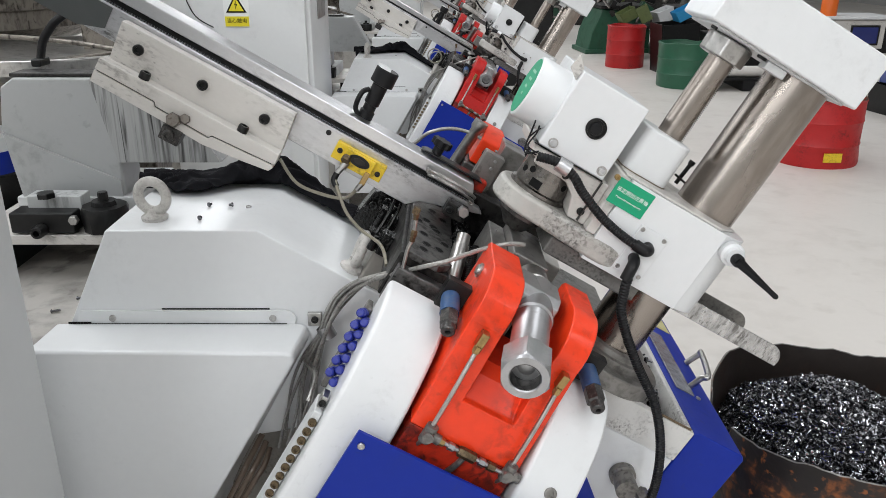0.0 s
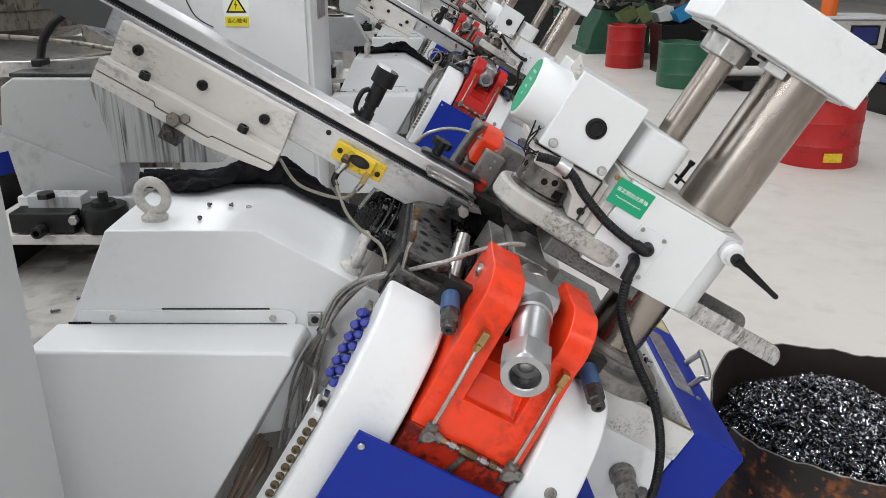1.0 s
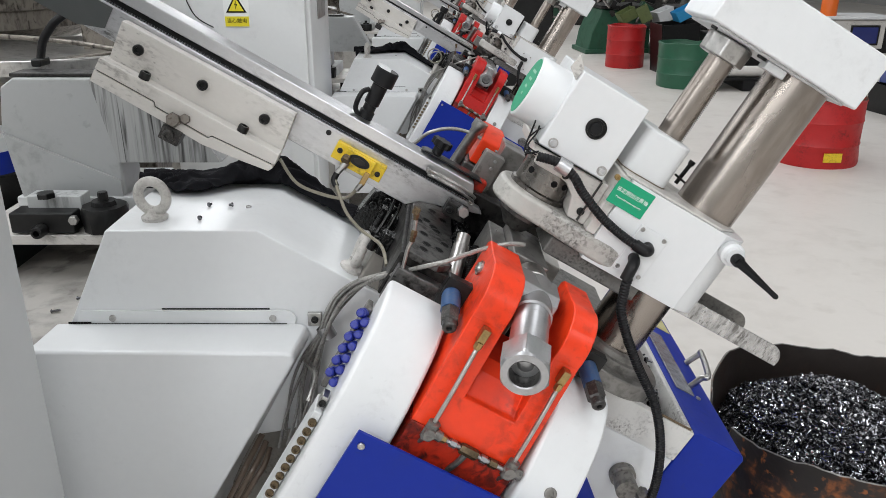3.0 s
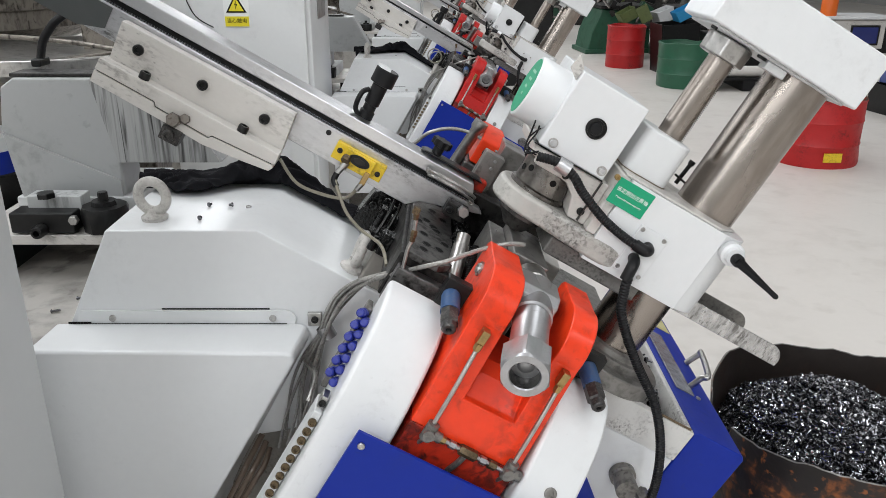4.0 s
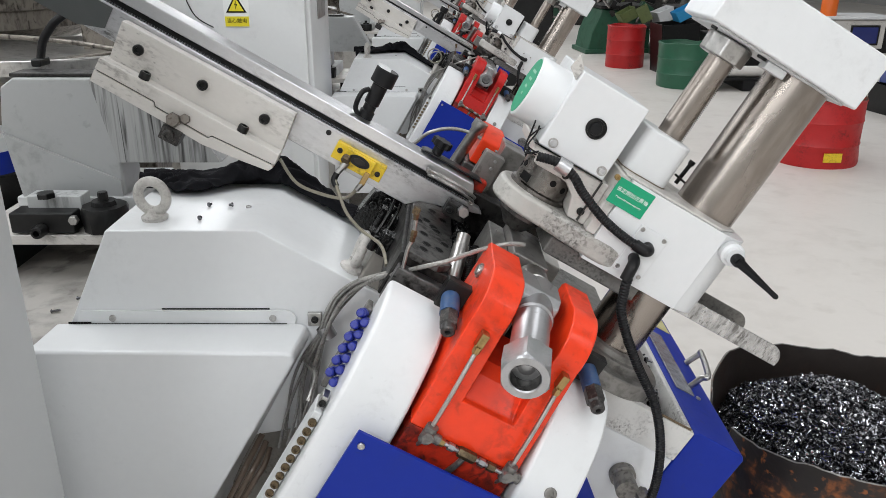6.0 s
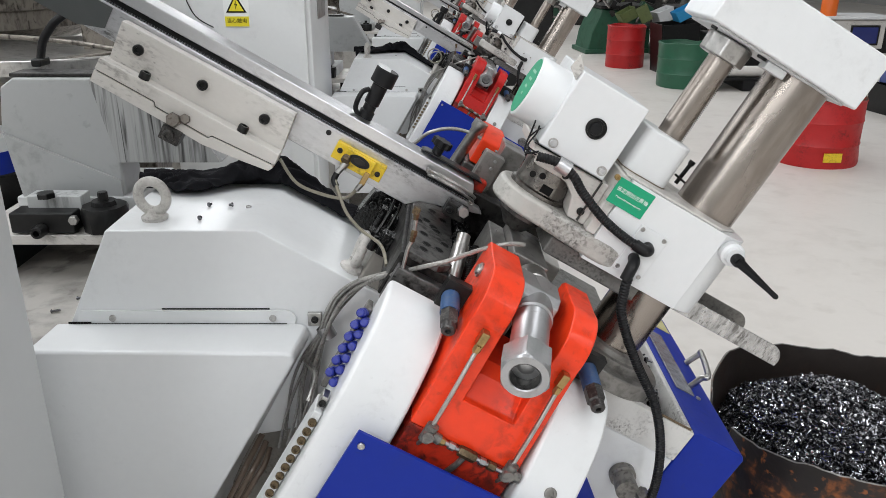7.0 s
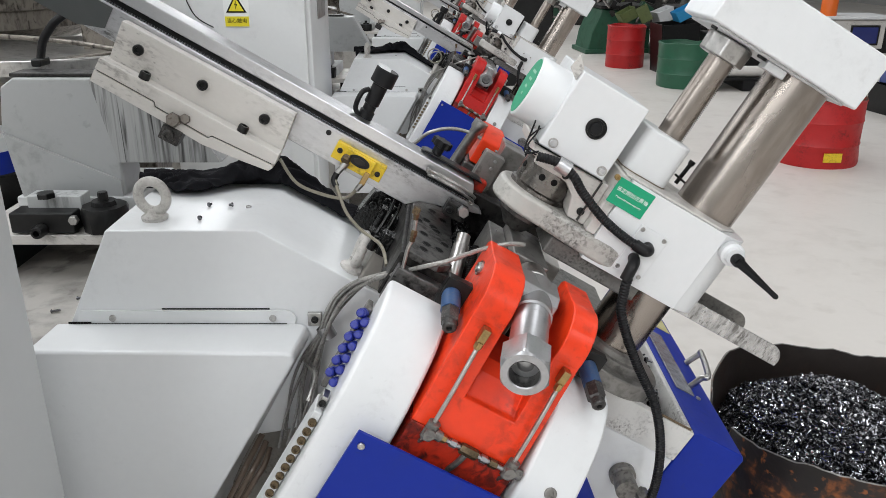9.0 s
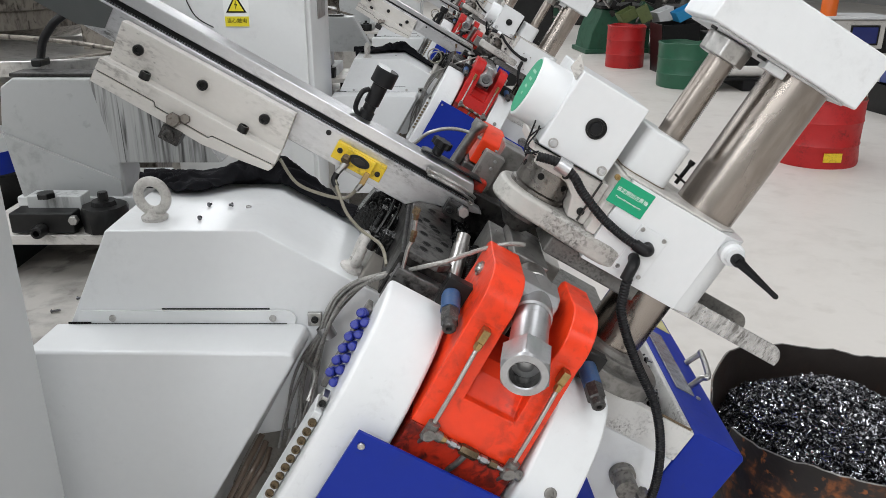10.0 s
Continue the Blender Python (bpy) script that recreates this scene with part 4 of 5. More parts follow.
    part("nut_bore", lathe(ROD, tip, [(d - 0.0012, 0.0184), (d - 0.034, 0.0184), (d - 0.0345, 0.001)], 40, closed=False), PLATE_STEEL, n, "dark bore", ROD_FR)
    part("stud_end", lathe(ROD, tip, [(d - 0.036, 0.012), (d - 0.024, 0.012), (d - 0.022, 0.009)], 24), NUT_STEEL, n, "", ROD_FR)
    part("trunnion", prism([(-0.040, 0.000), (-0.038, 0.022), (-0.026, 0.032), (0.020, 0.034), (0.024, -0.026), (-0.018, -0.026)], "x", -0.048, 0.0115), NUT_STEEL, n, "bevelled bright steel trunnion block", ROD_FR, 0.002)
    part("rod_back", lathe((-0.009, 0.02, 0.006), (-0.010, 0.078, 0.006), [(0, 0.022), (0.02, 0.022), (0.022, 0.025), (0.058, 0.025)], 36), STEEL, n, "", ROD_FR)


def build_covers(top, caps=True):
    cheek = [(0.018, -0.070), (0.0, -0.072), (-0.03, -0.078), (-0.065, -0.105), (-0.09, -0.145), (-0.11, -0.19), (-0.122, -0.24), (-0.13, -0.30), (-0.135, -0.6), (0.018, -0.6)]
    smooth = [(p.y, p.z) for p in smooth_path([(0, a, b) for a, b in cheek[1:8]], 4)]
    outline = [cheek[0]] + smooth + cheek[8:]
    part("cheek", prism(outline, "x", -0.198, -0.104), WHITE, top, "white curved cheek cover", TILT, 0.007, 3)
    outline = [(a - 0.012, b + 0.006) for a, b in outline]
    part("cheek", prism(outline, "x", 0.0735, 0.158), WHITE, top, "white curved cheek cover", TILT, 0.007, 3)
    bolt(top, (0.119, -0.122, -0.185), (0, -1, 0.45), 0.009, 0.003, GALV, name="plug")
    p = part("blue_plate", box((-0.158, -0.153, -0.70), (0.30, -0.147, -0.207)), BLUE, top, "blue painted front plate", TILT, 0.001)
    bolt(p, (-0.145, -0.153, -0.224), (0, -1, 0), 0.005, 0.003, STEEL, name="screw")
    bolt(p, (0.12, -0.153, -0.224), (0, -1, 0), 0.005, 0.003, STEEL, name="screw")
    # lubrication distributor with blue caps, beside the cheek
    d = part("distributor", box((-0.208, 0.0, -0.265), (-0.199, 0.03, -0.12)), GALV, top, "grimy lubrication distributor", TILT, 0.002)
    for i in range(6 if caps else 0):
        for j in range(2):
            w = -0.128 - 0.0165 * i - 0.007 * j
            y = -0.008 - 0.0075 * i - 0.008 * j
            u = -0.202 - 0.010 * (1 - j)
            part("blue_cap", lathe((u + 0.006, y + 0.012, w - 0.003), (u - 0.003, y - 0.012, w + 0.005), [(0, 0.0072), (0.014, 0.0072), (0.015, 0.0064), (0.024, 0.0062), (0.026, 0.0042)], 14), CAP_BLUE, d, "blue plastic cap")
    # terminal manifold with screws
    mf = part("manifold", box((-0.2115, -0.095, -0.46), (-0.1985, -0.050, -0.245)), GREY_PAINT, top, "grey screw manifold", TILT, 0.002)
    for i in range(9):
        bolt(mf, (-0.205, -0.095, -0.262 - 0.0165 * i), (-0.1, -1, 0.2), 0.0060, 0.005, OLD_BRASS, name="screw")
    part("lug", box((-0.2100, -0.085, -0.245), (-0.2000, -0.062, -0.226)), STEEL, mf, "steel fixing lug", TILT, 0.002)
    bolt(mf, (-0.205, -0.085, -0.236), (-0.2, -1, 0.2), 0.005, 0.003, BLACK_STEEL, name="screw")
    # cable bundle over the housing corner
    rng = random.Random(11)
    path = [(-0.168, 0.17, -0.50), (-0.185, 0.175, -0.445), (-0.201, 0.18, -0.393), (-0.2145, 0.185, -0.341), (-0.2222, 0.180, -0.284), (-0.2294, 0.16, -0.230), (-0.2288, 0.13, -0.1755), (-0.2148, 0.10, -0.125), (-0.1853, 0.08, -0.0875), (-0.150, 0.085, -0.078)]
    for i in range(13):
        a, b, c = rng.uniform(-1, 1), rng.uniform(-1, 1), rng.uniform(-1, 1)
        pts = []
        for k, p in enumerate(path):
            s = (2.2, 1.9, 1.6, 1.1, 0.45, 0.7, 1.0, 1.0, 0.9, 0.8)[k]
            bow = math.sin(k * 0.9 + 2.5 * c) * 0.004 * s
            pts.append((p[0] + 0.012 * s * a + bow, p[1] + 0.008 * s * b, p[2] + 0.012 * s * (a if k > 5 else 0.3 * a) + 0.5 * bow))
        if i % 3 == 0:
            pts = pts[:9] + [(-0.160 + 0.006 * a, 0.10, -0.105), (-0.150, 0.13, -0.13)]
        elif i % 3 == 1:
            pts = [(-0.196 + 0.003 * a, 0.10, -0.36), (-0.205, 0.13, -0.33)] + pts[3:]
        part("cable", tube(pts, 0.0026, 8, steps=6), CABLE, top, "thin grimy grey cable")
    part("cable", tube([(-0.208, 0.17, -0.345), (-0.219, 0.165, -0.284), (-0.2265, 0.145, -0.225), (-0.226, 0.115, -0.165), (-0.205, 0.075, -0.105), (-0.170, 0.045, -0.052), (-0.14, 0.035, -0.018), (-0.105, 0.045, 0.018), (-0.072, 0.058, 0.042), (-0.048, 0.068, 0.050)], 0.0034, 10), CABLE, top, "thick grey cable")
    part("cable_fitting", lathe((-0.146, 0.07, -0.052), (-0.128, 0.075, -0.06), [(0, 0.005), (0.01, 0.008), (0.022, 0.008)], 6), BRASS, top)
    for i in range(3):
        part("brown_hose", tube([(-0.225 + 0.012 * i, 0.185, -0.515 - 0.01 * i), (-0.226 + 0.014 * i, 0.155, -0.55), (-0.225 + 0.012 * i, 0.14, -0.58), (-0.22 + 0.01 * i, 0.14, -0.68)], 0.0055, 10), BROWN_HOSE, top, "brownish oil hose")


def build_column(top, notice=True):
    c = part("column", lathe((0.206, 0.2, -0.10), (0.206, 0.2, 0.45), [(0, 0.049), (0.55, 0.049)], 56), POLISHED, top, "ground steel column")
    part("column_flange", lathe((0.212, 0.2, -0.105), (0.212, 0.2, 0), [(0, 0.100), (0.026, 0.100), (0.028, 0.098), (0.028, 0.072), (0.040, 0.071), (0.041, 0.062), (0.05, 0.060), (0.052, 0.056), (0.052, 0.047)], 64), HOLDER_STEEL, c, "oily steel flange")
    sc = part("rack_column", cyl((0.0865, 0.2, 0.2), (0.0865, 0.2, 0.44), 0.0205, 44), POLISHED, top, "ground steel rack column")
    bm = bmesh.new()
    for i in range(52):
        w = 0.28 + i * 0.0029
        prism([(0.100, w), (0.1078, w + 0.0006), (0.1078, w + 0.0014), (0.100, w + 0.0024)], "y", 0.192, 0.206, bm)
    tagged(part("rack_teeth", bm, BLACK_STEEL, sc, "dark rack teeth"), kind="stuff")
    part("collar", lathe((0.083, 0.2, 0.41), (0.083, 0.2, 0.441), [(0, 0.036), (0.03, 0.037)], 8, turn=radians(22)), STEEL, sc, "worn steel collar", TILT, 0.003)
    b = part("cross_beam", box((0.017, 0.135, 0.445), (0.275, 0.275, BEAM_TOP)), WHITE, top, "glossy white cross beam", TILT, 0.004, 4)
    part("beam_rim", box((0.030, 0.150, 0.441), (0.262, 0.262, 0.4455)), GREY_PAINT, b, "", TILT, 0.002)
    part("stop_block", box((0.13, 0.155, 0.428), (0.165, 0.18, 0.441)), GREY_PAINT, b, "", TILT, 0.002)
    for u in (0.036, 0.118, 0.124):
        bolt(b, (u, 0.16, 0.441), (0, 0, -1), 0.005, 0.004)
    # clamping arm round the column
    outline = [(0.045, 0.10), (0.215, 0.10)] + arc(0.205, 0.165, 0.062, -85, 80, 10) + [(0.16, 0.30), (0.045, 0.30)]
    arm = part("arm", prism(outline, "z", 0.066, 0.204), WHITE, top, "glossy white clamping arm", TILT, 0.004, 4)
    part("arm_cap", prism([(0.035, 0.105), (0.205, 0.105), (0.25, 0.16), (0.25, 0.22), (0.16, 0.295), (0.035, 0.295)], "z", 0.204, 0.208), WHITE_SMUDGED, arm, "", TILT, 0.003)
    part("arm_lug", box((0.028, 0.105, 0.104), (0.0448, 0.29, 0.204)), WHITE_SMUDGED, arm, "", TILT, 0.003)
    part("arm_plate", box((0.093, 0.0965, 0.078), (0.142, 0.0995, 0.156)), WHITE, arm, "", TILT, 0.001)
    for u, w in ((0.098, 0.084), (0.098, 0.15), (0.136, 0.15), (0.136, 0.084)):
        bolt(arm, (u, 0.0965, w), (0, -1, 0), 0.0035, 0.002, STEEL, name="screw")
    if notice:
        part("sticker", box((0.026, 0.0975, 0.160), (0.086, 0.0998, 0.200)), GREEN, arm, "green oiling notice", TILT)
        lettering(arm, "请定期加注黄油", 0.0076, TILT @ pose(0.056, 0.0972, 0.184, 90), WHITE_INK)
        lettering(arm, "Please add butter regularly", 0.0040, TILT @ pose(0.056, 0.0972, 0.173, 90), WHITE_INK)
    bolt(arm, (0.021, 0.0995, 0.197), (0, -1, 0), 0.0045, 0.006, BRASS, name="grease_nipple")
    # clamping lever
    lv = part("lever_boss", lathe((0.236, 0.105, 0.184), (0.236, 0.078, 0.184), [(0, 0.018), (0.012, 0.018), (0.014, 0.014), (0.024, 0.013)], 28), WHITE, arm, "", TILT)
    bm = lathe((0.238, 0.095, 0.183), (0.238, 0.066, 0.183), [(0, 0.009), (0.024, 0.0095), (0.028, 0.007)], 18)
    lathe((0.238, 0.071, 0.183), (0.318, 0.070, 0.166), [(-0.004, 0.0078), (0.025, 0.0060), (0.07, 0.0040), (0.083, 0.0043), (0.086, 0.0025)], 16, bm)
    part("lever", bm, BLACK, arm, "black plastic clamping lever")
    part("lever_screw", cyl((0.238, 0.067, 0.183), (0.238, 0.065, 0.183), 0.004, 12), GALV, arm)
    # boss under the rack column
    part("rack_boss", prism(arc(0.090, 0.172, 0.026, -90, 0, 5) + [(0.116, 0.25), (0.036, 0.25)] + arc(0.052, 0.162, 0.016, 180, 270, 5), "z", 0.206, 0.279), WHITE, arm, "", TILT, 0.005, 4)
    part("joint_grime", prism(arc(0.090, 0.172, 0.0275, -90, 0, 5) + [(0.1175, 0.25), (0.0345, 0.25)] + arc(0.052, 0.162, 0.0175, 180, 270, 5), "z", 0.2081, 0.2092), OLD_GREASE, arm, "line of brown grease", TILT)
    # gear head with its cap
    h = part("head", prism([(-0.0995, 0.179), (-0.0985, 0.298), (0.013, 0.298), (0.013, 0.178), (-0.096, 0.178)], "y", 0.12, 0.30), WHITE, top, "glossy white gear head", TILT, 0.003, 4)
    part("head_lower", prism([(-0.098, 0.160), (-0.104, 0.1765), (0.0285, 0.1765), (0.0285, 0.105), (-0.002, 0.105), (-0.012, 0.135), (-0.03, 0.148)], "y", 0.125, 0.28), WHITE_SMUDGED, h, "", TILT, 0.003)
    part("seam", box((-0.104, 0.1195, 0.1764), (0.013, 0.150, 0.1782)), OIL_BLACK, h, "oily black seam", TILT)
    part("seam", box((0.0132, 0.1195, 0.108), (0.0150, 0.150, 0.176)), WORN_BLACK, h, "", TILT)
    part("sight_glass", lathe((-0.039, 0.121, 0.238), (-0.039, 0.115, 0.238), [(0, 0.0155), (0.0035, 0.0155), (0.004, 0.013), (0.001, 0.0125), (0.0015, 0.0)], 32, closed=False), BLACK_STEEL, h, "dark round sight glass")
    part("sight_lens", lathe((-0.039, 0.1205, 0.238), (-0.039, 0.11, 0.238), [(0, 0.010), (0.003, 0.009), (0.004, 0.005)], 24), BLACK, h)
    for u, w in ((-0.081, 0.190), (0.003, 0.190)):
        part("washer", cyl((u, 0.1198, w), (u, 0.1185, w), 0.0075, 20), STEEL, h)
        bolt(h, (u, 0.119, w), (0, -1, 0), 0.0055, 0.004, RAIL_STEEL, name="screw")
    part("hinge_tab", prism([(-0.099, 0.280), (-0.116, 0.292), (-0.114, 0.316), (-0.098, 0.300)], "y", 0.130, 0.134), WHITE_SMUDGED, h, "", TILT, 0.001)
    mc = part("motor_cap", lathe((-0.092, 0.178, 0.2355), (-0.19, 0.178, 0.2355), [(0, 0.049), (0.050, 0.049), (0.0545, 0.0475), (0.0560, 0.0455)], 56), WHITE, top, "round white motor cap", TILT, 0.0, angle=25)
    if notice:
        part("cap_label", cyl((-0.1478, 0.178, 0.2355), (-0.1486, 0.178, 0.2355), 0.0435, 40), GREEN, mc, "green round label")
        for i in range(4):
            part("label_bar", box((-0.1492, 0.158 + 0.004 * i, 0.257 - 0.012 * i), (-0.1487, 0.190 - 0.003 * i, 0.261 - 0.012 * i)), LABEL_BAR, mc)
    # oily casting that carries the spindle
    outline = arc(-0.045, 0.185, 0.064, 105, 255, 12) + [(-0.03, 0.119), (0.015, 0.105), (0.05, 0.0965), (0.075, 0.0965), (0.105, 0.1025), (0.105, 0.28), (-0.03, 0.255)]
    part("arm_casting", prism(outline, "z", 0.070, 0.104), WHITE_OILY, top, "oil-stained white spindle casting", TILT, 0.007, 3)
    part("casting_base", prism([(0.0, 0.135), (0.165, 0.128), (0.165, 0.29), (0.0, 0.28)], "z", 0.036, 0.0655), OILY_GREY, top, "", TILT, 0.004)
    part("collet", lathe((-0.046, 0.195, 0.0), (-0.046, 0.195, 0.07), [(0.034, 0.018), (0.044, 0.026), (0.052, 0.034), (0.056, 0.036), (0.058, 0.039), (0.069, 0.039)], 40), PLATE_STEEL, top, "oily spindle collet")
    # notched chuck, turning
    ck = part("chuck", lathe((0, 0, 0.0), (0, 0, 1), [(0.0, 0.047), (0.010, 0.047), (0.012, 0.0425), (0.050, 0.0425), (0.052, 0.040), (0.085, 0.038)], 48), CHUCK_STEEL, top, "bright steel spindle chuck", None)
    ck.matrix_basis = TILT @ Matrix.Translation(CHUCK)
    for a, w in ((60, 0.034), (90, 0.030), (112, 0.036), (170, 0.034), (228, 0.034), (255, 0.036), (318, 0.030), (338, 0.036)):
        d = Vector((math.cos(radians(a)), math.sin(radians(a)), 0))
        # black plug, a little proud, paints the shade inside a drilled hole
        part("drilled_hole", cyl(d * 0.035 + Vector((0, 0, w)), d * 0.0428 + Vector((0, 0, w)), 0.0052, 14), INK_AND_SHADE_BLACK, ck, "", None)
    # the slot's shade is a black block too, not a cut
    part("key_slot", box((0.036, -0.009, 0.014), (0.0429, 0.009, 0.027)), INK_AND_SHADE_BLACK, ck, "", None)
    part("chuck_block", box((-0.088, 0.123, 0.150), (-0.030, 0.14, 0.1765)), WHITE_SMUDGED, h, "", TILT, 0.003)
    bolt(h, (-0.038, 0.123, 0.158), (0, -1, 0), 0.006, 0.003)
    bolt(h, (0.012, 0.125, 0.122), (0, -1, 0), 0.006, 0.003)
    # corrugated hoses
    part("conduit", tube([(-0.095, 0.10, 0.165), (-0.063, 0.095, 0.173), (-0.035, 0.09, 0.167), (-0.012, 0.09, 0.154), (0.036, 0.088, 0.136), (0.078, 0.086, 0.128), (0.100, 0.084, 0.127)], 0.0064, 14, ribs=0.0008, pitch=0.0042), BLACK, top, "black corrugated conduit")
    part("conduit_sleeve", lathe((-0.066, 0.0945, 0.172), (-0.045, 0.092, 0.171), [(0, 0.0108), (0.02, 0.0112)], 24), RAIL_STEEL, top, "steel hose clip")
    part("conduit_elbow", tube([(0.096, 0.084, 0.127), (0.112, 0.079, 0.127), (0.119, 0.084, 0.129), (0.120, 0.0965, 0.130)], 0.0088, 16), BLACK, top, "black conduit elbow")
    part("conduit_elbow", tube([(0.112, 0.0965, 0.106), (0.111, 0.083, 0.104), (0.110, 0.075, 0.094), (0.111, 0.072, 0.076)], 0.0088, 16), BLACK, top, "black conduit elbow")
    part("conduit", tube([(0.113, 0.072, 0.082), (0.119, 0.07, 0.062), (0.14, 0.07, 0.025), (0.202, 0.07, -0.027), (0.275, 0.07, -0.078), (0.328, 0.06, -0.144), (0.362, 0.055, -0.226), (0.36, 0.05, -0.32)], 0.0068, 14, ribs=0.001, pitch=0.0045), BLACK, top, "black corrugated conduit")
    for i, (a, b) in enumerate(((0.0, 0.0), (0.006, 0.012), (-0.004, 0.02))):
        part("wire", tube([(-0.097, 0.10, 0.166 + 0.003 * i), (-0.112, 0.112, 0.164 + a), (-0.112 + a, 0.135, 0.178 + b), (-0.094 - b, 0.16, 0.205)], 0.0013, 6), BLACK, top, "black wire")


def build_base(top):
    # casting with a chip trough beside the column
    o = [(0.10, -0.10), (0.385, -0.10), (0.385, -0.62), (0.10, -0.62)]
    part("base_casting", box((0.10, 0.112, -0.62), (0.386, 0.62, -0.165)), WHITE, top, "white machine base casting", TILT, 0.004)
    part("base_top", box((0.10, 0.128, -0.165), (0.300, 0.62, -0.106)), OILY_GREY, top, "", TILT, 0.004)
    part("base_lip", box((0.10, 0.112, -0.165), (0.300, 0.128, -0.105)), WHITE_STAINED, top, "", TILT, 0.0004)
    part("trough_wall", box((0.300, 0.112, -0.165), (0.386, 0.126, -0.105)), WHITE_STAINED, top, "", TILT, 0.0004)
    part("trough_wall", box((0.374, 0.126, -0.165), (0.386, 0.62, -0.104)), WHITE_STAINED, top, "", TILT, 0.003)
    part("trough_floor", box((0.302, 0.128, -0.1645), (0.373, 0.61, -0.158)), OILY_GREY, top, "oily trough floor", TILT, 0.001)
    bm = bmesh.new()
    rng = random.Random(5)
    for i in range(90):
        p = Vector((rng.uniform(0.315, 0.365), rng.uniform(0.19, 0.42), -0.154 + rng.uniform(0.0, 0.045)))
        q = p + Vector((rng.uniform(-1, 1), rng.uniform(-1, 1), rng.uniform(-0.4, 0.6))).normalized() * 0.022
        lathe(p, q, [(0, 0.0055), (0.004, 0.006), (0.005, 0.0024), (0.021, 0.002)], 7, bm)
    tagged(part("spilt_screws", bm, SCREW, top, "spilt black screws"), kind="stuff")
    hd = part("blue_hood", prism([(0.387, -0.62), (0.387, -0.105), (0.395, -0.100), (0.483, -0.100), (0.490, -0.107), (0.490, -0.62)], "y", 0.112, 0.63), BLUE, top, "blue painted chip hood", TILT, 0.003)
    part("hood_window", box((0.395, 0.26, -0.0997), (0.435, 0.50, -0.0965)), FILM, hd, "film-covered grey insert", TILT, 0.001)
    part("hood_label", box((0.43, 0.55, -0.0997), (0.475, 0.615, -0.0985)), FADED_LABEL, hd, "faded yellow label", TILT)
    part("handle", tube([(0.44, 0.30, -0.098), (0.445, 0.295, -0.072), (0.455, 0.30, -0.062), (0.475, 0.40, -0.060), (0.478, 0.41, -0.068), (0.470, 0.415, -0.098)], 0.0058, 12), STEEL, hd, "bent steel handle")
    bolt(hd, (0.445, 0.262, -0.0998), (0, 0, 1), 0.005, 0.003, STEEL, name="screw")
    # two-leaf chip tray under the arm
    t = part("chip_tray", prism([(0.16, 0.041), (0.477, 0.041)] + arc(0.454, 0.049, 0.024, 0, 90, 10) + [(0.30, 0.073), (0.16, 0.060)], "y", 0.195, 0.199), TRAY_STEEL, top, "scratched bright steel chip tray", TILT, 0.001)
    part("tray_floor", box((0.16, 0.199, 0.040), (0.44, 0.285, 0.043)), DARK_STEEL, t, "", TILT, 0.001)
    part("tray_leaf", prism([(0.20, 0.041), (0.442, 0.041)] + arc(0.418, 0.051, 0.024, 0, 90, 10) + [(0.20, 0.075)], "y", 0.285, 0.289), GALV, t, "dark steel leaf", TILT, 0.001)
    part("blue_cover", prism([(0.10, -0.60), (0.10, -0.247), (0.02, -0.240), (-0.02, -0.247), (-0.045, -0.265), (-0.055, -0.60)], "x", 0.20, 0.262), BLUE, top, "blue lower cover", TILT, 0.006, 3)
    # drain fitting
    part("drain_fitting", lathe((0.325, 0.1118, -0.228), (0.327, 0.060, -0.231), [(0, 0.022), (0.012, 0.022), (0.014, 0.018), (0.045, 0.019)], 24), GALV, top, "grimy drain fitting")
    bolt(top, (0.35, 0.075, -0.225), (0.3, -1, 0), 0.012, 0.02, GALV, hexed=True)
    bm = box((0.04, 0.30, -0.10), (0.10, 0.42, -0.02))
    part("tool_block", bm, WHITE_SMUDGED, top, "", TILT, 0.004)
    part("tool_block", box((0.075, 0.16, -0.06), (0.11, 0.20, -0.025)), WHITE_SMUDGED, top, "", TILT, 0.003)
    bolt(top, (0.10, 0.17, -0.025), (0, 0, 1), 0.01, 0.02, STEEL, hexed=True)
    part("drip_lip", tube([(0.300, 0.117, -0.1035), (0.33, 0.116, -0.103), (0.36, 0.117, -0.1035), (0.380, 0.118, -0.1035)], 0.0022, 8), OLD_GREASE, top, "line of brown sludge along the trough")
    # fine adjuster by the rack column
    part("adjuster", lathe((0.165, 0.26, 0.215), (0.168, 0.26, 0.262), [(0, 0.0035), (0.036, 0.0035), (0.038, 0.0055), (0.045, 0.0055)], 12), BLACK_STEEL, top, "black adjuster")
    part("adjuster_bar", cyl((0.152, 0.25, 0.228), (0.185, 0.265, 0.222), 0.002, 8), BLACK_STEEL, top)


def build_machine(older=False):
    label = "white, blue and crimson inclined thread rolling machine, idle" if older else "white, blue and orange inclined thread rolling machine on concrete floor"
    top = thing("thread_rolling_machine", label, "machine", ORIGIN, group="machines in a row")
    build_housing(top, 78 if older else -12, STAND_PAINT if older else None)
    build_rail(top, not older)
    build_bed(top, RED_OLD if older else RED)
    build_rocker(top, RED_OLD if older else RED)
    build_covers(top, not older)
    build_column(top, not older)
    build_base(top)
    if older:
        part("hose_loop", torus((-0.268, 0.2, -0.088), (0.1, 1, 0.1), 0.034, 0.0028), CLEAR_HOSE, top, "coiled yellowed hose")
        part("hose_loop", torus((-0.258, 0.21, -0.094), (-0.2, 1, 0.1), 0.030, 0.0024), CABLE, top, "coiled grey cable")
    return top


machine = build_machine()
# the machines behind are of a slightly smaller size
SMALLER = 0.9333
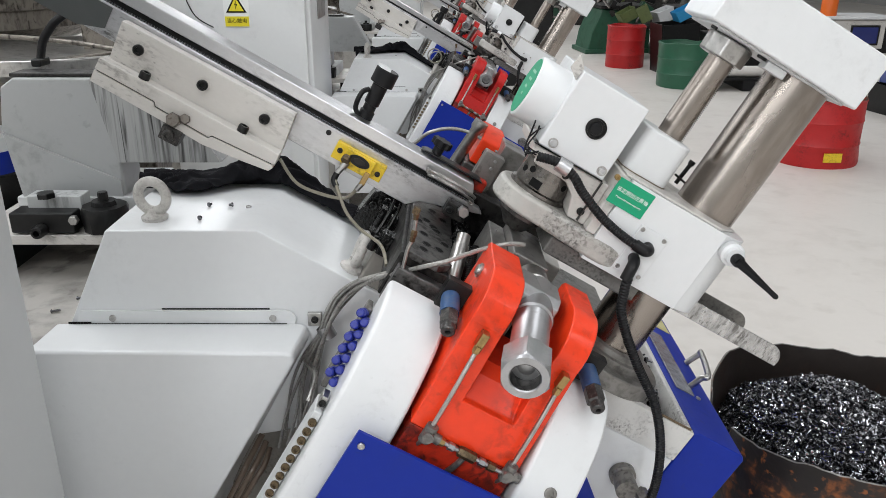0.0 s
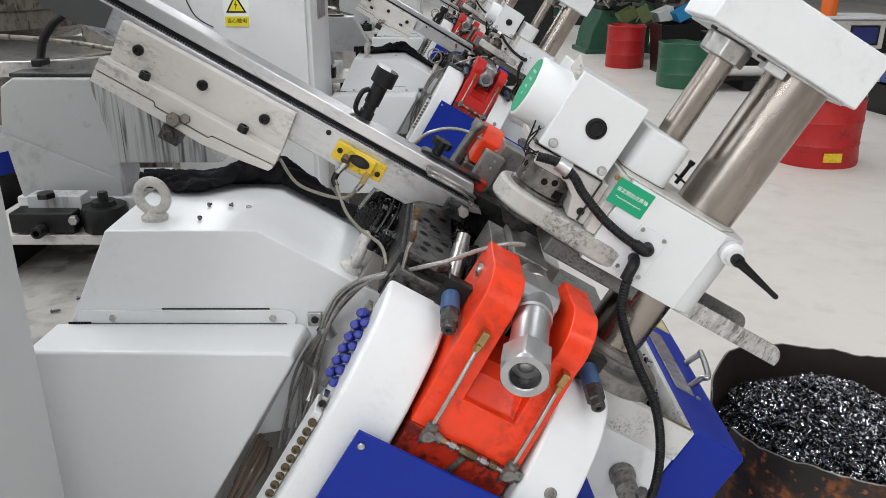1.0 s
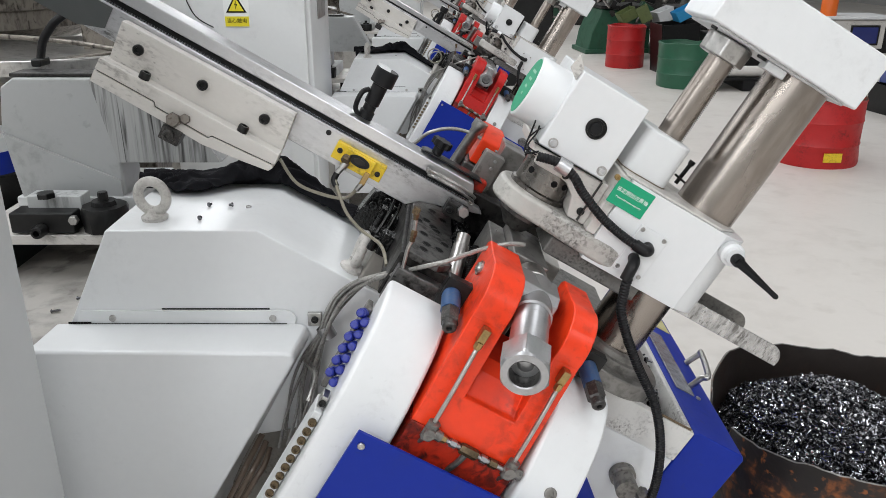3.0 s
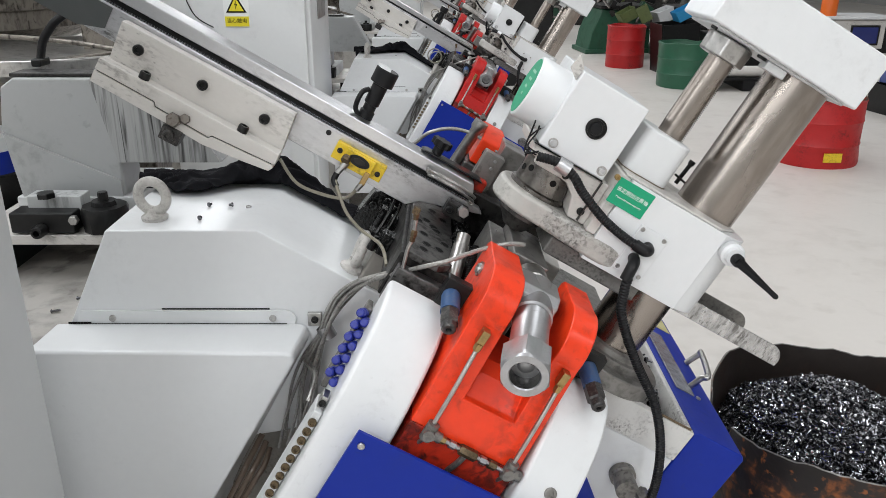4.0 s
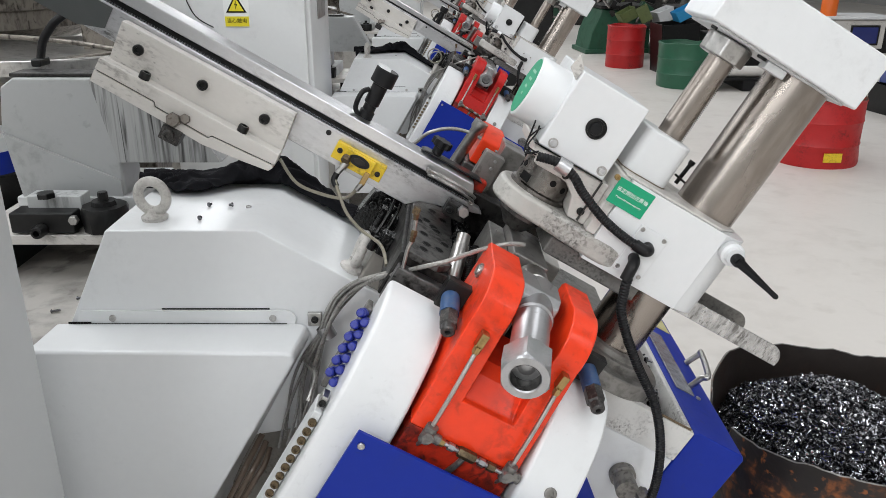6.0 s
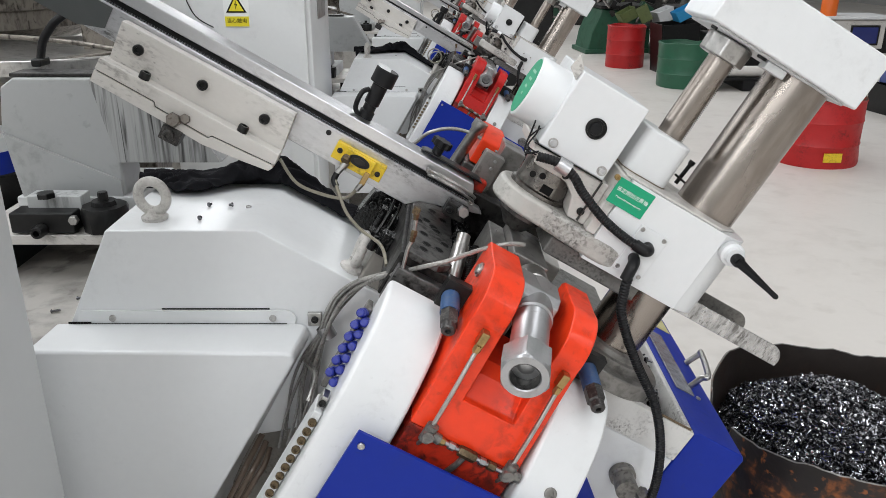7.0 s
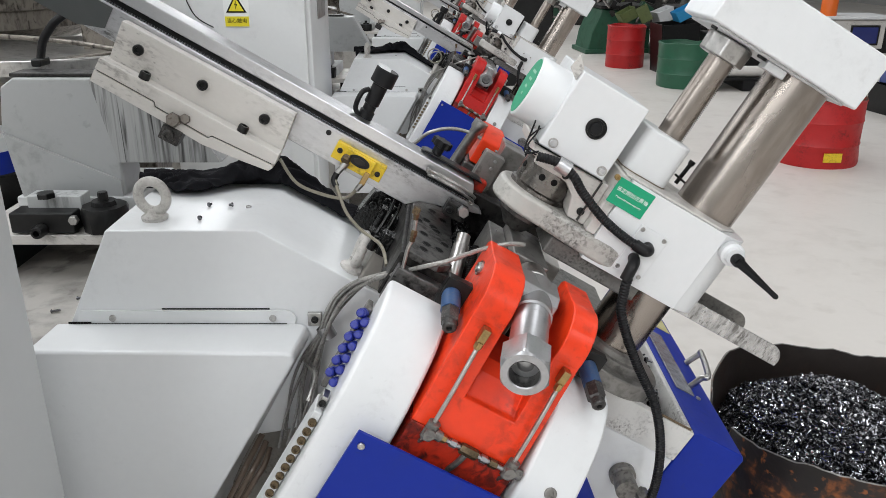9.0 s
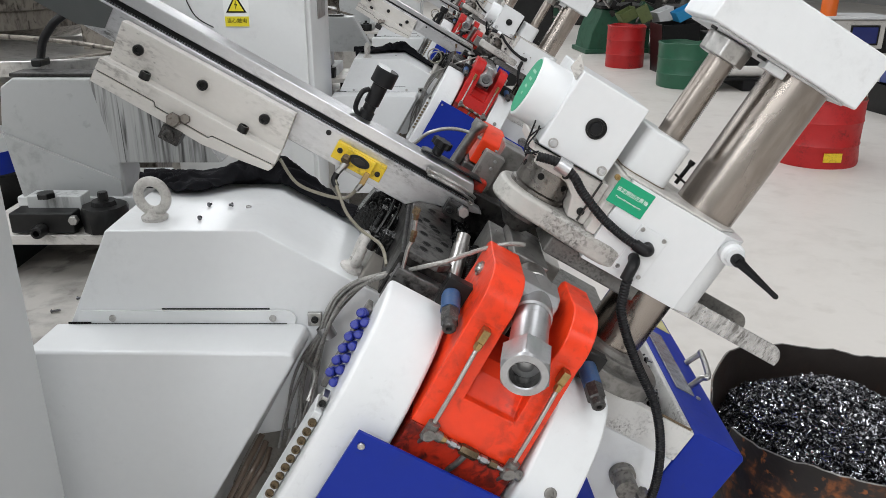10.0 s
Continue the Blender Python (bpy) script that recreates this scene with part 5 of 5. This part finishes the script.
FAR = [Matrix.Translation(Vector((x, y, 0))) @ Matrix.Scale(SMALLER, 4) for x, y in ((0.0933, 2.6507), (0.0747, 5.096))]
older = build_machine(True)
older.matrix_basis = FAR[0] @ Matrix.Translation(ORIGIN)
third = copy_thing(older, pose(0, 0, 0))
third.matrix_basis = FAR[1] @ Matrix.Translation(ORIGIN)


# ---- things round the machines ----
def cabinet(x, y, sign, paint):
    c = thing("electrical_cabinet", "tall light grey steel electrical cabinet on dark plinth", "cabinet", (x, y, 0), group="electrical cabinets")
    part("body", box((-0.62, 0.02, 0.05), (0, 0.55, 1.75)), paint, c, "", None, 0.006, 3)
    part("plinth", box((-0.61, 0.03, 0), (-0.01, 0.53, 0.05)), BLACK_STEEL, c, "", None)
    d = part("cabinet_door", box((-0.605, 0.0, 0.09), (-0.02, 0.0185, 1.72)), paint, c, "", None, 0.004, 3)
    part("side_vent", box((0.0, 0.20, 1.10), (0.004, 0.42, 1.30)), STEEL, c, "", None, 0.001)
    if sign:
        s = part("warning_sign", box((-0.355, -0.0025, 1.085), (-0.25, -0.0005, 1.26)), WHITE_INK, d, "yellow and white high-voltage warning sign", None)
        tri = [(-0.345, 1.143), (-0.26, 1.143), (-0.3025, 1.217)]
        part("triangle", prism(tri, "y", -0.004, -0.0027), INK_AND_SHADE_BLACK, d, "black triangle border", None)
        tri = [(-0.334, 1.149), (-0.271, 1.149), (-0.3025, 1.204)]
        part("triangle_field", prism(tri, "y", -0.0052, -0.0042), SIGN_YELLOW, d, "yellow triangle", None)
        flash = [(-0.300, 1.192), (-0.309, 1.172), (-0.302, 1.174), (-0.306, 1.155), (-0.296, 1.177), (-0.303, 1.176)]
        part("flash", prism(flash, "y", -0.0066, -0.0054), INK_AND_SHADE_BLACK, d, "", None)
        part("caption_field", box((-0.352, -0.004, 1.088), (-0.253, -0.0027, 1.128)), SIGN_YELLOW, d, "", None)
        lettering(d, "当心触电", 0.021, pose(-0.3025, -0.0045, 1.110, 90), INK_AND_SHADE_BLACK)
        part("cable", tube([(-0.53, -0.012, 1.30), (-0.50, -0.012, 1.19), (-0.465, -0.012, 1.125), (-0.40, -0.012, 1.085)], 0.0025, 8), BLACK, c, "thin black cable", None)
    return c


cabinet(-0.55, 0.40, False, SHADED_CABINET)
cabinet(-0.55, 3.40, True, CABINET_PAINT)


# black cloth thrown over the back of the housing
def cloth(dx, dy, label):
    bm = bmesh.new()
    nu, nv = 220, 60
    rows = []
    for i in range(nu + 1):
        x = -0.57 + 0.455 * i / nu
        ground = 0.972 if x < -0.30 else 0.972 - (x + 0.30) * 0.58
        row = []
        for j in range(nv + 1):
            s = j / nv
            slack = min(1, max(0, (x + 0.33) / 0.08))
            edge = 1.405 + 0.03 * slack - (1 - 0.7 * slack) * (0.055 * noise.noise((x * 7, 0, 3)) + 0.02 * math.sin(x * 23))
            y = edge + (1.52 - edge) * s
            arch = math.sin(math.pi * min(1, s * 1.15 + 0.02)) ** 0.6 if s < 0.85 else 0.4
            wx, wy = x + 0.03 * noise.noise((x * 14, y * 14, 9)), y + 0.03 * noise.noise((x * 14, y * 14, 5))
            ridge = 1 - abs(noise.noise((wx * 16 + wy * 10, wy * 42 - wx * 10, 1.5))) * 2.0
            fold = 0.013 * max(0, ridge) ** 2 + 0.005 * (1 - abs(noise.noise((wx * 45, wy * 70, 7))) * 2) + 0.0012 * noise.noise((wx * 150, wy * 150, 2))
            tall = (0.014 + 0.024 * math.exp(-((x + 0.33) / 0.09) ** 2)) * arch
            fall = 0.20 * max(0, s - 0.75)
            z = ground + 0.004 + tall + fold * (0.3 + arch) * (1 - 0.85 * s) - fall
            row.append(bm.verts.new((x + dx, y + dy, max(z, ground + 0.002) if s < 0.7 else z)))
        rows.append(row)
    for p, q in zip(rows, rows[1:]):
        for j in range(nv):
            bm.faces.new((p[j], p[j + 1], q[j + 1], q[j]))
    ob = solid("black_cloth", bm, CLOTH, label, "cloth", angle=180)
    m = ob.modifiers.new("thick", "SOLIDIFY")
    m.thickness = 0.002
    return ob


cloth(0, 0, "crumpled black cloth lying on the white housing")
far_cloth = cloth(0, 0, "crumpled black cloth lying on the white housing")
far_cloth.matrix_basis = FAR[0]


def loose_screw(at, turn, up=0, long=0.018):
    bm = lathe((0, 0, 0), (1, 0, 0), [(0, 0.0030), (0.001, 0.0042), (0.0032, 0.0042), (0.0035, 0.0025), (long, 0.0023), (long + 0.001, 0.0016)], 12)
    ob = solid("screw", bm, SCREW, "small black screw lying on white painted metal", "screw", "loose screws")
    ob.matrix_basis = pose(*at, 0, up, turn)


for at, turn, up, long in (((-0.412, 1.323, 0.9762), 50, 0, 0.007), ((-0.368, 1.325, 0.9762), 200, 0, 0.007), ((-0.407, 1.25, 0.9762), 70, 0, 0.006), ((-0.80, 1.46, 0.7042), 25, 0, 0.018), ((-0.775, 1.525, 0.7042), 10, 0, 0.012)):
    loose_screw(at, turn, up, long)


# cut-down rusty drum full of screws
def scrap_drum():
    d = thing("scrap_drum", "rusted cut-down steel drum with a ragged rim", "drum", (0.87, 1.42, 0))
    n = 120
    rng = random.Random(8)

    def rim(a):
        return 0.505 + 0.012 * math.sin(3 * a + 1) + 0.010 * noise.noise((5 * math.cos(a), 5 * math.sin(a), 2)) + (0.007 * abs(noise.noise((9 * math.cos(a), 9 * math.sin(a), 6)))) - (0.05 if 2.95 < a < 3.35 else 0) - 0.008 * max(0, math.sin(a)) - 0.004 * max(0, math.cos(a - 0.8))

    def rad(a, z):
        return 0.295 + 0.012 * noise.noise((1.6 * math.cos(a), 1.6 * math.sin(a), z * 3)) + 0.004 * (abs((z * 3.0) % 1 - 0.5) < 0.08)
    levels = [0.0, 0.05, 0.15, 0.165, 0.18, 0.28, 0.32, 0.335, 0.35, 0.42, 0.46, 1.0]
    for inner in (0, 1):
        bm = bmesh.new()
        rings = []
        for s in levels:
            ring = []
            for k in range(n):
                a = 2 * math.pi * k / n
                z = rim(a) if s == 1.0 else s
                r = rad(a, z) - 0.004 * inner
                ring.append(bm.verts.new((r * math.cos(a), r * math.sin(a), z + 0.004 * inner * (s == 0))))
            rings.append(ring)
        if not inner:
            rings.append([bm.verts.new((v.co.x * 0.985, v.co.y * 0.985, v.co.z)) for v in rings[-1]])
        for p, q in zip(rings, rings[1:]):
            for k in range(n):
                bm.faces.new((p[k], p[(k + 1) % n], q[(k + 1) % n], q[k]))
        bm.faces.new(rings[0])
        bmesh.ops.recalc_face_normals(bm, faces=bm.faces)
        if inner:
            part("lining", bm, DARK_LINING, d, "dark brown inner wall", None, angle=50)
        else:
            part("shell", bm, RUST, d, "rusted ragged shell", None, angle=50)

    edge = [(rad(2 * math.pi * k / n, 0.5) * math.cos(2 * math.pi * k / n) * 0.992, rad(2 * math.pi * k / n, 0.5) * math.sin(2 * math.pi * k / n) * 0.992, rim(2 * math.pi * k / n)) for k in range(n + 1)]
    part("rim_edge", tube(edge, 0.0018, 6, steps=1), GALV, d, "rim worn bright along the cut", None)

    def pile(x, y):
        r = math.hypot((x + 0.06) * (1.5 if x < -0.06 else 1.15), (y - 0.06) * (1.5 if y > 0.06 else 0.62))
        return 0.548 - 0.46 * math.sqrt(r * r + 0.0012) - 0.9 * max(0, -x - 0.19) + 0.010 * noise.noise((x * 9, y * 9, 4))
    bm = bmesh.new()
    m = 40
    grid = {}
    for i in range(m + 1):
        for j in range(m + 1):
            x, y = -0.29 + 0.58 * i / m, -0.29 + 0.58 * j / m
            if math.hypot(x, y) < 0.291:
                grid[i, j] = bm.verts.new((x, y, pile(x, y) - 0.012))
    for (i, j) in list(grid):
        q = [grid.get(c) for c in ((i, j), (i + 1, j), (i + 1, j + 1), (i, j + 1))]
        if all(q):
            bm.faces.new(q)
    heap = new("screw_heap")
    heap.location = (0.87, 1.42, 0)
    tagged(heap, "heap of short shiny black screws filling the rusted drum", "screws", kind="stuff")
    part("pile_core", bm, BLACK_STEEL, heap, "dark inside of the heap", None)
    # the screws of the heap
    verts, faces = [], []
    prof = [(0, 0.0020), (0.001, 0.0036), (0.003, 0.0036), (0.0032, 0.0017), (0.0135, 0.0015)]
    seg = 6
    rng = random.Random(21)
    for i in range(15000):
        a, r = rng.uniform(0, 2 * math.pi), 0.287 * math.sqrt(rng.random())
        x, y = r * math.cos(a), r * math.sin(a)
        way = Vector((rng.uniform(-1, 1), rng.uniform(-1, 1), rng.uniform(-0.6, 0.6))).normalized()
        q = way.to_track_quat("Z", "Y")
        at = Vector((x, y, pile(x, y) + rng.uniform(-0.012, 0.004))) - way * 0.01
        if math.hypot(at.x, at.y) > 0.282 or math.hypot(at.x + way.x * 0.02, at.y + way.y * 0.02) > 0.282:
            continue
        b = len(verts)
        for dd, rr in prof:
            for k in range(seg):
                verts.append(at + q @ Vector((rr * math.cos(2 * math.pi * k / seg), rr * math.sin(2 * math.pi * k / seg), dd)))
        faces.append([b + k for k in range(seg)])
        for l in range(len(prof) - 1):
            for k in range(seg):
                faces.append((b + l * seg + k, b + l * seg + (k + 1) % seg, b + (l + 1) * seg + (k + 1) % seg, b + (l + 1) * seg + k))
    me = bpy.data.meshes.new("heap_surface")
    me.from_pydata(verts, [], faces)
    me.materials.append(HEAP_SCREW)
    ob = new("heap_surface", me)
    ob.parent = heap
    tagged(ob, "loose short black screws", kind="stuff")


scrap_drum()


def drum(x, y, r, h, mat, label, taper=0.93, patch=None):
    d = thing("drum", label, "drum", (x, y, 0), group="drums on the floor")
    a = r * taper
    prof = [(0, r), (0.02, r + 0.004)]
    for s in (0.33, 0.68):
        z = h * s
        rr = r + (a - r) * s
        prof += [(z - 0.012, rr), (z, rr + 0.005), (z + 0.012, rr)]
    prof += [(h - 0.01, a), (h, a + 0.006), (h + 0.006, a), (h - 0.01, a - 0.006), (0.03, r - 0.008), (0.02, 0.02)]
    bm = lathe((0, 0, 0), (0, 0, 1), prof, 56)
    for v in bm.verts:
        v.co.x += 0.012 * noise.noise((v.co.x * 4, v.co.y * 4, v.co.z * 5 + x))
        v.co.z += 0.02 * noise.noise((v.co.x * 6, v.co.y * 6, x)) * (v.co.z > h - 0.02)
    part("shell", bm, mat, d, "", None, angle=30)
    rim = [((a + 0.002) * math.cos(k * 0.1309), (a + 0.002) * math.sin(k * 0.1309), h + 0.006 + 0.02 * noise.noise((a * math.cos(k * 0.1309) * 6, a * math.sin(k * 0.1309) * 6, x))) for k in range(49)]
    part("rim", tube(rim, 0.007, 8, steps=1), mat if patch is None else RUST, d, "scuffed rolled rim", None)
    if patch:
        part("label", box((-0.06, -a - 0.02, 0.05), (0.06, -a - 0.012, 0.11)), patch, d, "torn yellow label", None)
    return d


drum(2.595, 5.43, 0.288, 0.44, DRUM_RED, "open red steel drum with a yellow label", 0.96, YELLOW)
drum(2.255, 10.03, 0.232, 0.48, DRUM_RED, "small dented open red drum", 0.98)
drum(2.57, 8.57, 0.275, 0.44, DRUM_GREEN, "open green steel drum", 1.02)


def old_machine(x, y, turn, label):
    """A squat green press of an older make: sloping cast body, table, motor and grimy fittings."""
    o = thing("green_press", label, "machine", (x, y, 0), group="old green machines")
    rng = random.Random(int(x * 100))
    part("body", prism([(-0.45, 0), (-0.40, 0.28), (-0.26, 0.60), (0.30, 0.52), (0.45, 0.30), (0.45, 0)], "y", -0.3, 0.3), MACHINE_GREEN, o, "", None, 0.02, 2)
    part("plinth", box((-0.48, -0.33, 0), (0.48, 0.33, 0.06)), MACHINE_GREEN, o, "", None, 0.01)
    part("table", box((-0.3, -0.36, 0.60), (0.42, 0.34, 0.64)), DARK_STEEL, o, "", None, 0.006)
    part("motor", cyl((0.1, -0.42, 0.3), (0.1, -0.30, 0.3), 0.11, 24), GALV, o, "", None)
    part("column", cyl((-0.05, 0.1, 0.60), (0.12, 0.1, 1.25), 0.05, 20), GALV, o, "", None)
    part("handwheel", torus((0.30, -0.36, 0.42), (0, 1, 0.2), 0.085, 0.018), GALV, o, "grey cast handwheel", None)
    for i in range(46):
        p = Vector((rng.uniform(-0.42, 0.48), -0.28 - rng.uniform(0.0, 0.12), rng.uniform(0.50, 1.12)))
        if i % 3 == 0:
            w = Vector((rng.uniform(-1, 1), rng.uniform(-0.4, 0.4), rng.uniform(-1, 1))).normalized() * rng.uniform(0.04, 0.12)
            part("fitting", cyl(p - w, p + w, rng.uniform(0.012, 0.035), 14), rng.choice((DARK_STEEL, GALV, STEEL, BLACK_STEEL)), o, "", None)
            continue
        s = Vector((rng.uniform(0.02, 0.09), rng.uniform(0.02, 0.06), rng.uniform(0.015, 0.05)))
        part("fitting", box(p - s, p + s), rng.choice((DARK_STEEL, DARK_STEEL, GALV, BLACK_STEEL, BLACK_STEEL, MACHINE_GREEN, OLIVE)), o, "", Matrix.Translation(p) @ pose(0, 0, 0, 0, rng.uniform(-40, 40), rng.uniform(-20, 20)) @ Matrix.Translation(-p), 0.005)
    o.rotation_euler = (0, 0, radians(turn))
    return o


old_machine(2.4, 11.6, 8, "old green cast press on the floor, grimy")
old_machine(3.35, 11.3, -6, "old green cast press with dark fittings")
old_machine(4.4, 12.2, 4, "old green cast press behind black bins")
old_machine(1.5, 13.5, 0, "old green cast press far off")


def tote(x, y, z, s, mat, label, turn=0.0, tilt=0.0):
    w, d, h = s
    bm = prism([(-w / 2 * 0.9, 0), (-w / 2, h), (-w / 2 + 0.01, h), (-w / 2 * 0.9 + 0.01, 0.012), (w / 2 * 0.9 - 0.01, 0.012), (w / 2 - 0.01, h), (w / 2, h), (w / 2 * 0.9, 0)], "y", -d / 2, d / 2)
    box((-w / 2 * 0.93, -d / 2 - 0.01, 0.0), (w / 2 * 0.93, -d / 2, h * 0.98), bm)
    box((-w / 2 * 0.93, d / 2, 0.0), (w / 2 * 0.93, d / 2 + 0.01, h * 0.98), bm)
    ob = solid("crate", bm, mat, label, "crate", bevel=0.004)
    ob.matrix_basis = pose(x, y, z, 0, tilt, turn)
    return ob


BLUE_TOTE = material("pale_blue_plastic", (0.10, 0.13, 0.34), 0.45, dirt=(0.05, 0.05, 0.08), amount=0.5, scale=8)
SKY_BLUE = material("bright_blue_plastic", (0.02, 0.24, 0.48), 0.4)
ORANGE = material("orange_plastic", (0.75, 0.14, 0.01), 0.4)
SCREEN = material("blue_screen", (0.02, 0.03, 0.16), 0.15)
tote(2.74, 9.55, 0, (0.46, 0.4, 0.58), BLACK_STEEL, "tall black bin behind the green drum", 6, -4)
tote(2.80, 9.45, 0.635, (0.26, 0.2, 0.12), SKY_BLUE, "bright blue plastic box tilted on the black bin", 4, -26)
tote(3.4, 9.6, 0.45, (0.34, 0.3, 0.16), BLUE_TOTE, "pale blue plastic crate on the bench")
solid("bench", box((3.1, 9.35, 0.0), (3.75, 9.9, 0.45)), BLACK_STEEL, "low dark steel bench", "bench", bevel=0.01)
tote(4.22, 7.0, 0, (0.7, 0.5, 0.26), BLACK_STEEL, "low black bin behind the red drum", 10)
tote(4.22, 7.0, 0.262, (0.6, 0.4, 0.2), BLUE_TOTE, "blue plastic crate on the black bin", 10)

pl = thing("pallet", "black plastic pallet on the floor", "pallet", (3.15, 8.55, 0))
for k in range(5):
    part("slat", box((-0.45, -0.35 + 0.15 * k, 0.11), (0.45, -0.25 + 0.15 * k, 0.135)), BLACK, pl, "", None, 0.004)
for k in range(3):
    part("runner", box((-0.45 + 0.38 * k, -0.36, 0.0), (-0.32 + 0.38 * k, 0.36, 0.11)), BLACK, pl, "", None, 0.004)
solid("pipe", tube([(2.78, 8.3, 0.19), (3.2, 8.3, 0.19), (3.45, 8.32, 0.19)], 0.055, 16), WHITE_SMUDGED, "white plastic pipe lying on the pallet", "pipe")
solid("pipe", tube([(3.42, 8.28, 0.19), (3.5, 8.30, 0.19), (3.52, 8.30, 0.32)], 0.075, 16), WHITE_SMUDGED, "white pipe elbow lying on the pallet", "pipe")
solid("canister", lathe((3.05, 8.5, 0.135), (3.05, 8.5, 1), [(0, 0.1), (0.02, 0.11), (0.2, 0.11), (0.24, 0.05), (0.27, 0.05)], 24), WHITE_SMUDGED, "white plastic canister on the pallet", "canister")

ct = thing("control_terminal", "beige control terminal with a blue screen on a dark stand", "terminal", (4.25, 8.6, 0))
part("stand", box((-0.25, -0.18, 0), (0.2, 0.2, 0.40)), DARK_STEEL, ct, "", None, 0.01)
part("case", box((-0.34, -0.2, 0.40), (0.30, 0.2, 0.69)), WHITE_SMUDGED, ct, "beige case", None, 0.012)
part("bezel", box((-0.06, -0.208, 0.44), (0.24, -0.2005, 0.64)), BLACK_STEEL, ct, "", None)
part("screen", box((-0.04, -0.212, 0.46), (0.22, -0.2085, 0.62)), SCREEN, ct, "blue screen", None)
part("terminal_shelf", box((-0.5, -0.24, 0.70), (0.35, 0.25, 0.73)), WHITE, ct, "", None, 0.004)
part("side_box", box((0.31, -0.15, 0.35), (0.45, 0.15, 0.70)), BLACK_STEEL, ct, "", None, 0.01)
solid("canister", lathe((3.98, 8.5, 0.73), (3.98, 8.5, 2), [(0, 0.08), (0.18, 0.08), (0.22, 0.06), (0.3, 0.06)], 24), ORANGE, "orange plastic canister on the terminal shelf", "canister")
tw = thing("tilted_machine_column", "white machine head on a steel column", "machine", (5.0, 8.8, 0))
part("column", cyl((0.35, 0, 0.0), (-0.12, 0, 1.1), 0.07, 28), POLISHED, tw, "", None)
part("head", box((-0.14, -0.15, 0.70), (0.22, 0.15, 0.82)), WHITE, tw, "", pose(0, 0, 0, 0, 8, 0), 0.01)
part("foot", box((-0.1, -0.25, 0), (0.6, 0.25, 0.30)), WHITE_SMUDGED, tw, "", None, 0.02)
wb = thing("workbench", "dark steel workbench with grimy parts boxes", "bench", (2.85, 10.75, 0))
part("benchtop", box((-0.6, -0.2, 0.40), (0.6, 0.2, 0.44)), DARK_STEEL, wb, "", None, 0.005)
for bx in (-0.56, 0.52):
    part("leg", box((bx, -0.18, 0), (bx + 0.05, 0.18, 0.40)), DARK_STEEL, wb, "", None)
for k, (bx, by, w, h, mt, tn) in enumerate(((2.42, 10.7, 0.22, 0.14, OLIVE, 8), (2.66, 10.68, 0.16, 0.20, OLIVE, -10), (2.9, 10.75, 0.24, 0.16, GREY_PAINT, 14), (3.15, 10.72, 0.2, 0.22, BLACK_STEEL, 0), (3.35, 10.7, 0.15, 0.12, GALV, 5))):
    tote(bx, by, (0.50, 0.49, 0.485, 0.441, 0.441)[k], (w, 0.2, h), mt, ("olive plastic parts box on the bench", "olive plastic parts box on the bench", "grey steel parts box on the bench", "black parts box on the bench", "dull metal parts box on the bench")[k], tn, (-28, -30, -20, 0, 0)[k])
tote(0.9, 8.8, 0, (0.5, 0.5, 0.9), BLACK_STEEL, "tall black bin behind the machines")
tote(-0.9, 9.2, 0, (1.4, 0.5, 1.1), GREY_PAINT, "grey steel bin behind the machines")
solid("storage_rack", box((1.2, 15.5, 0), (6.5, 16.2, 1.35)), DARK_STEEL, "dark steel storage rack by the back wall", "rack", bevel=0.02)


# ---- what moves ----
def motions():
    cycle = 1.181
    rock, rod, chuck = [[c for c in machine.children if c.name.split(".")[0] == n][0] for n in ("rocker", "drive_rod", "chuck")]
    times = [round(0.1 * i, 1) for i in range(101)]
    swing = [math.cos(2 * math.pi * t / cycle - radians(35)) for t in times]
    walk(rock, [(t, TILT @ Matrix.Translation(PIVOT) @ pose(0, 0, 0, 0.82 * s)) for t, s in zip(times, swing)])
    walk(rod, [(t, TILT @ Matrix.Translation(ROD + Vector((0.0006 * s, -0.0028 * s, -0.0005 * s)))) for t, s in zip(times, swing)])
    walk(chuck, [(t, TILT @ Matrix.Translation(CHUCK) @ pose(0, 0, 0, 0, 0, -90 - 360 / cycle * (t - 1.1))) for t in times])


motions()
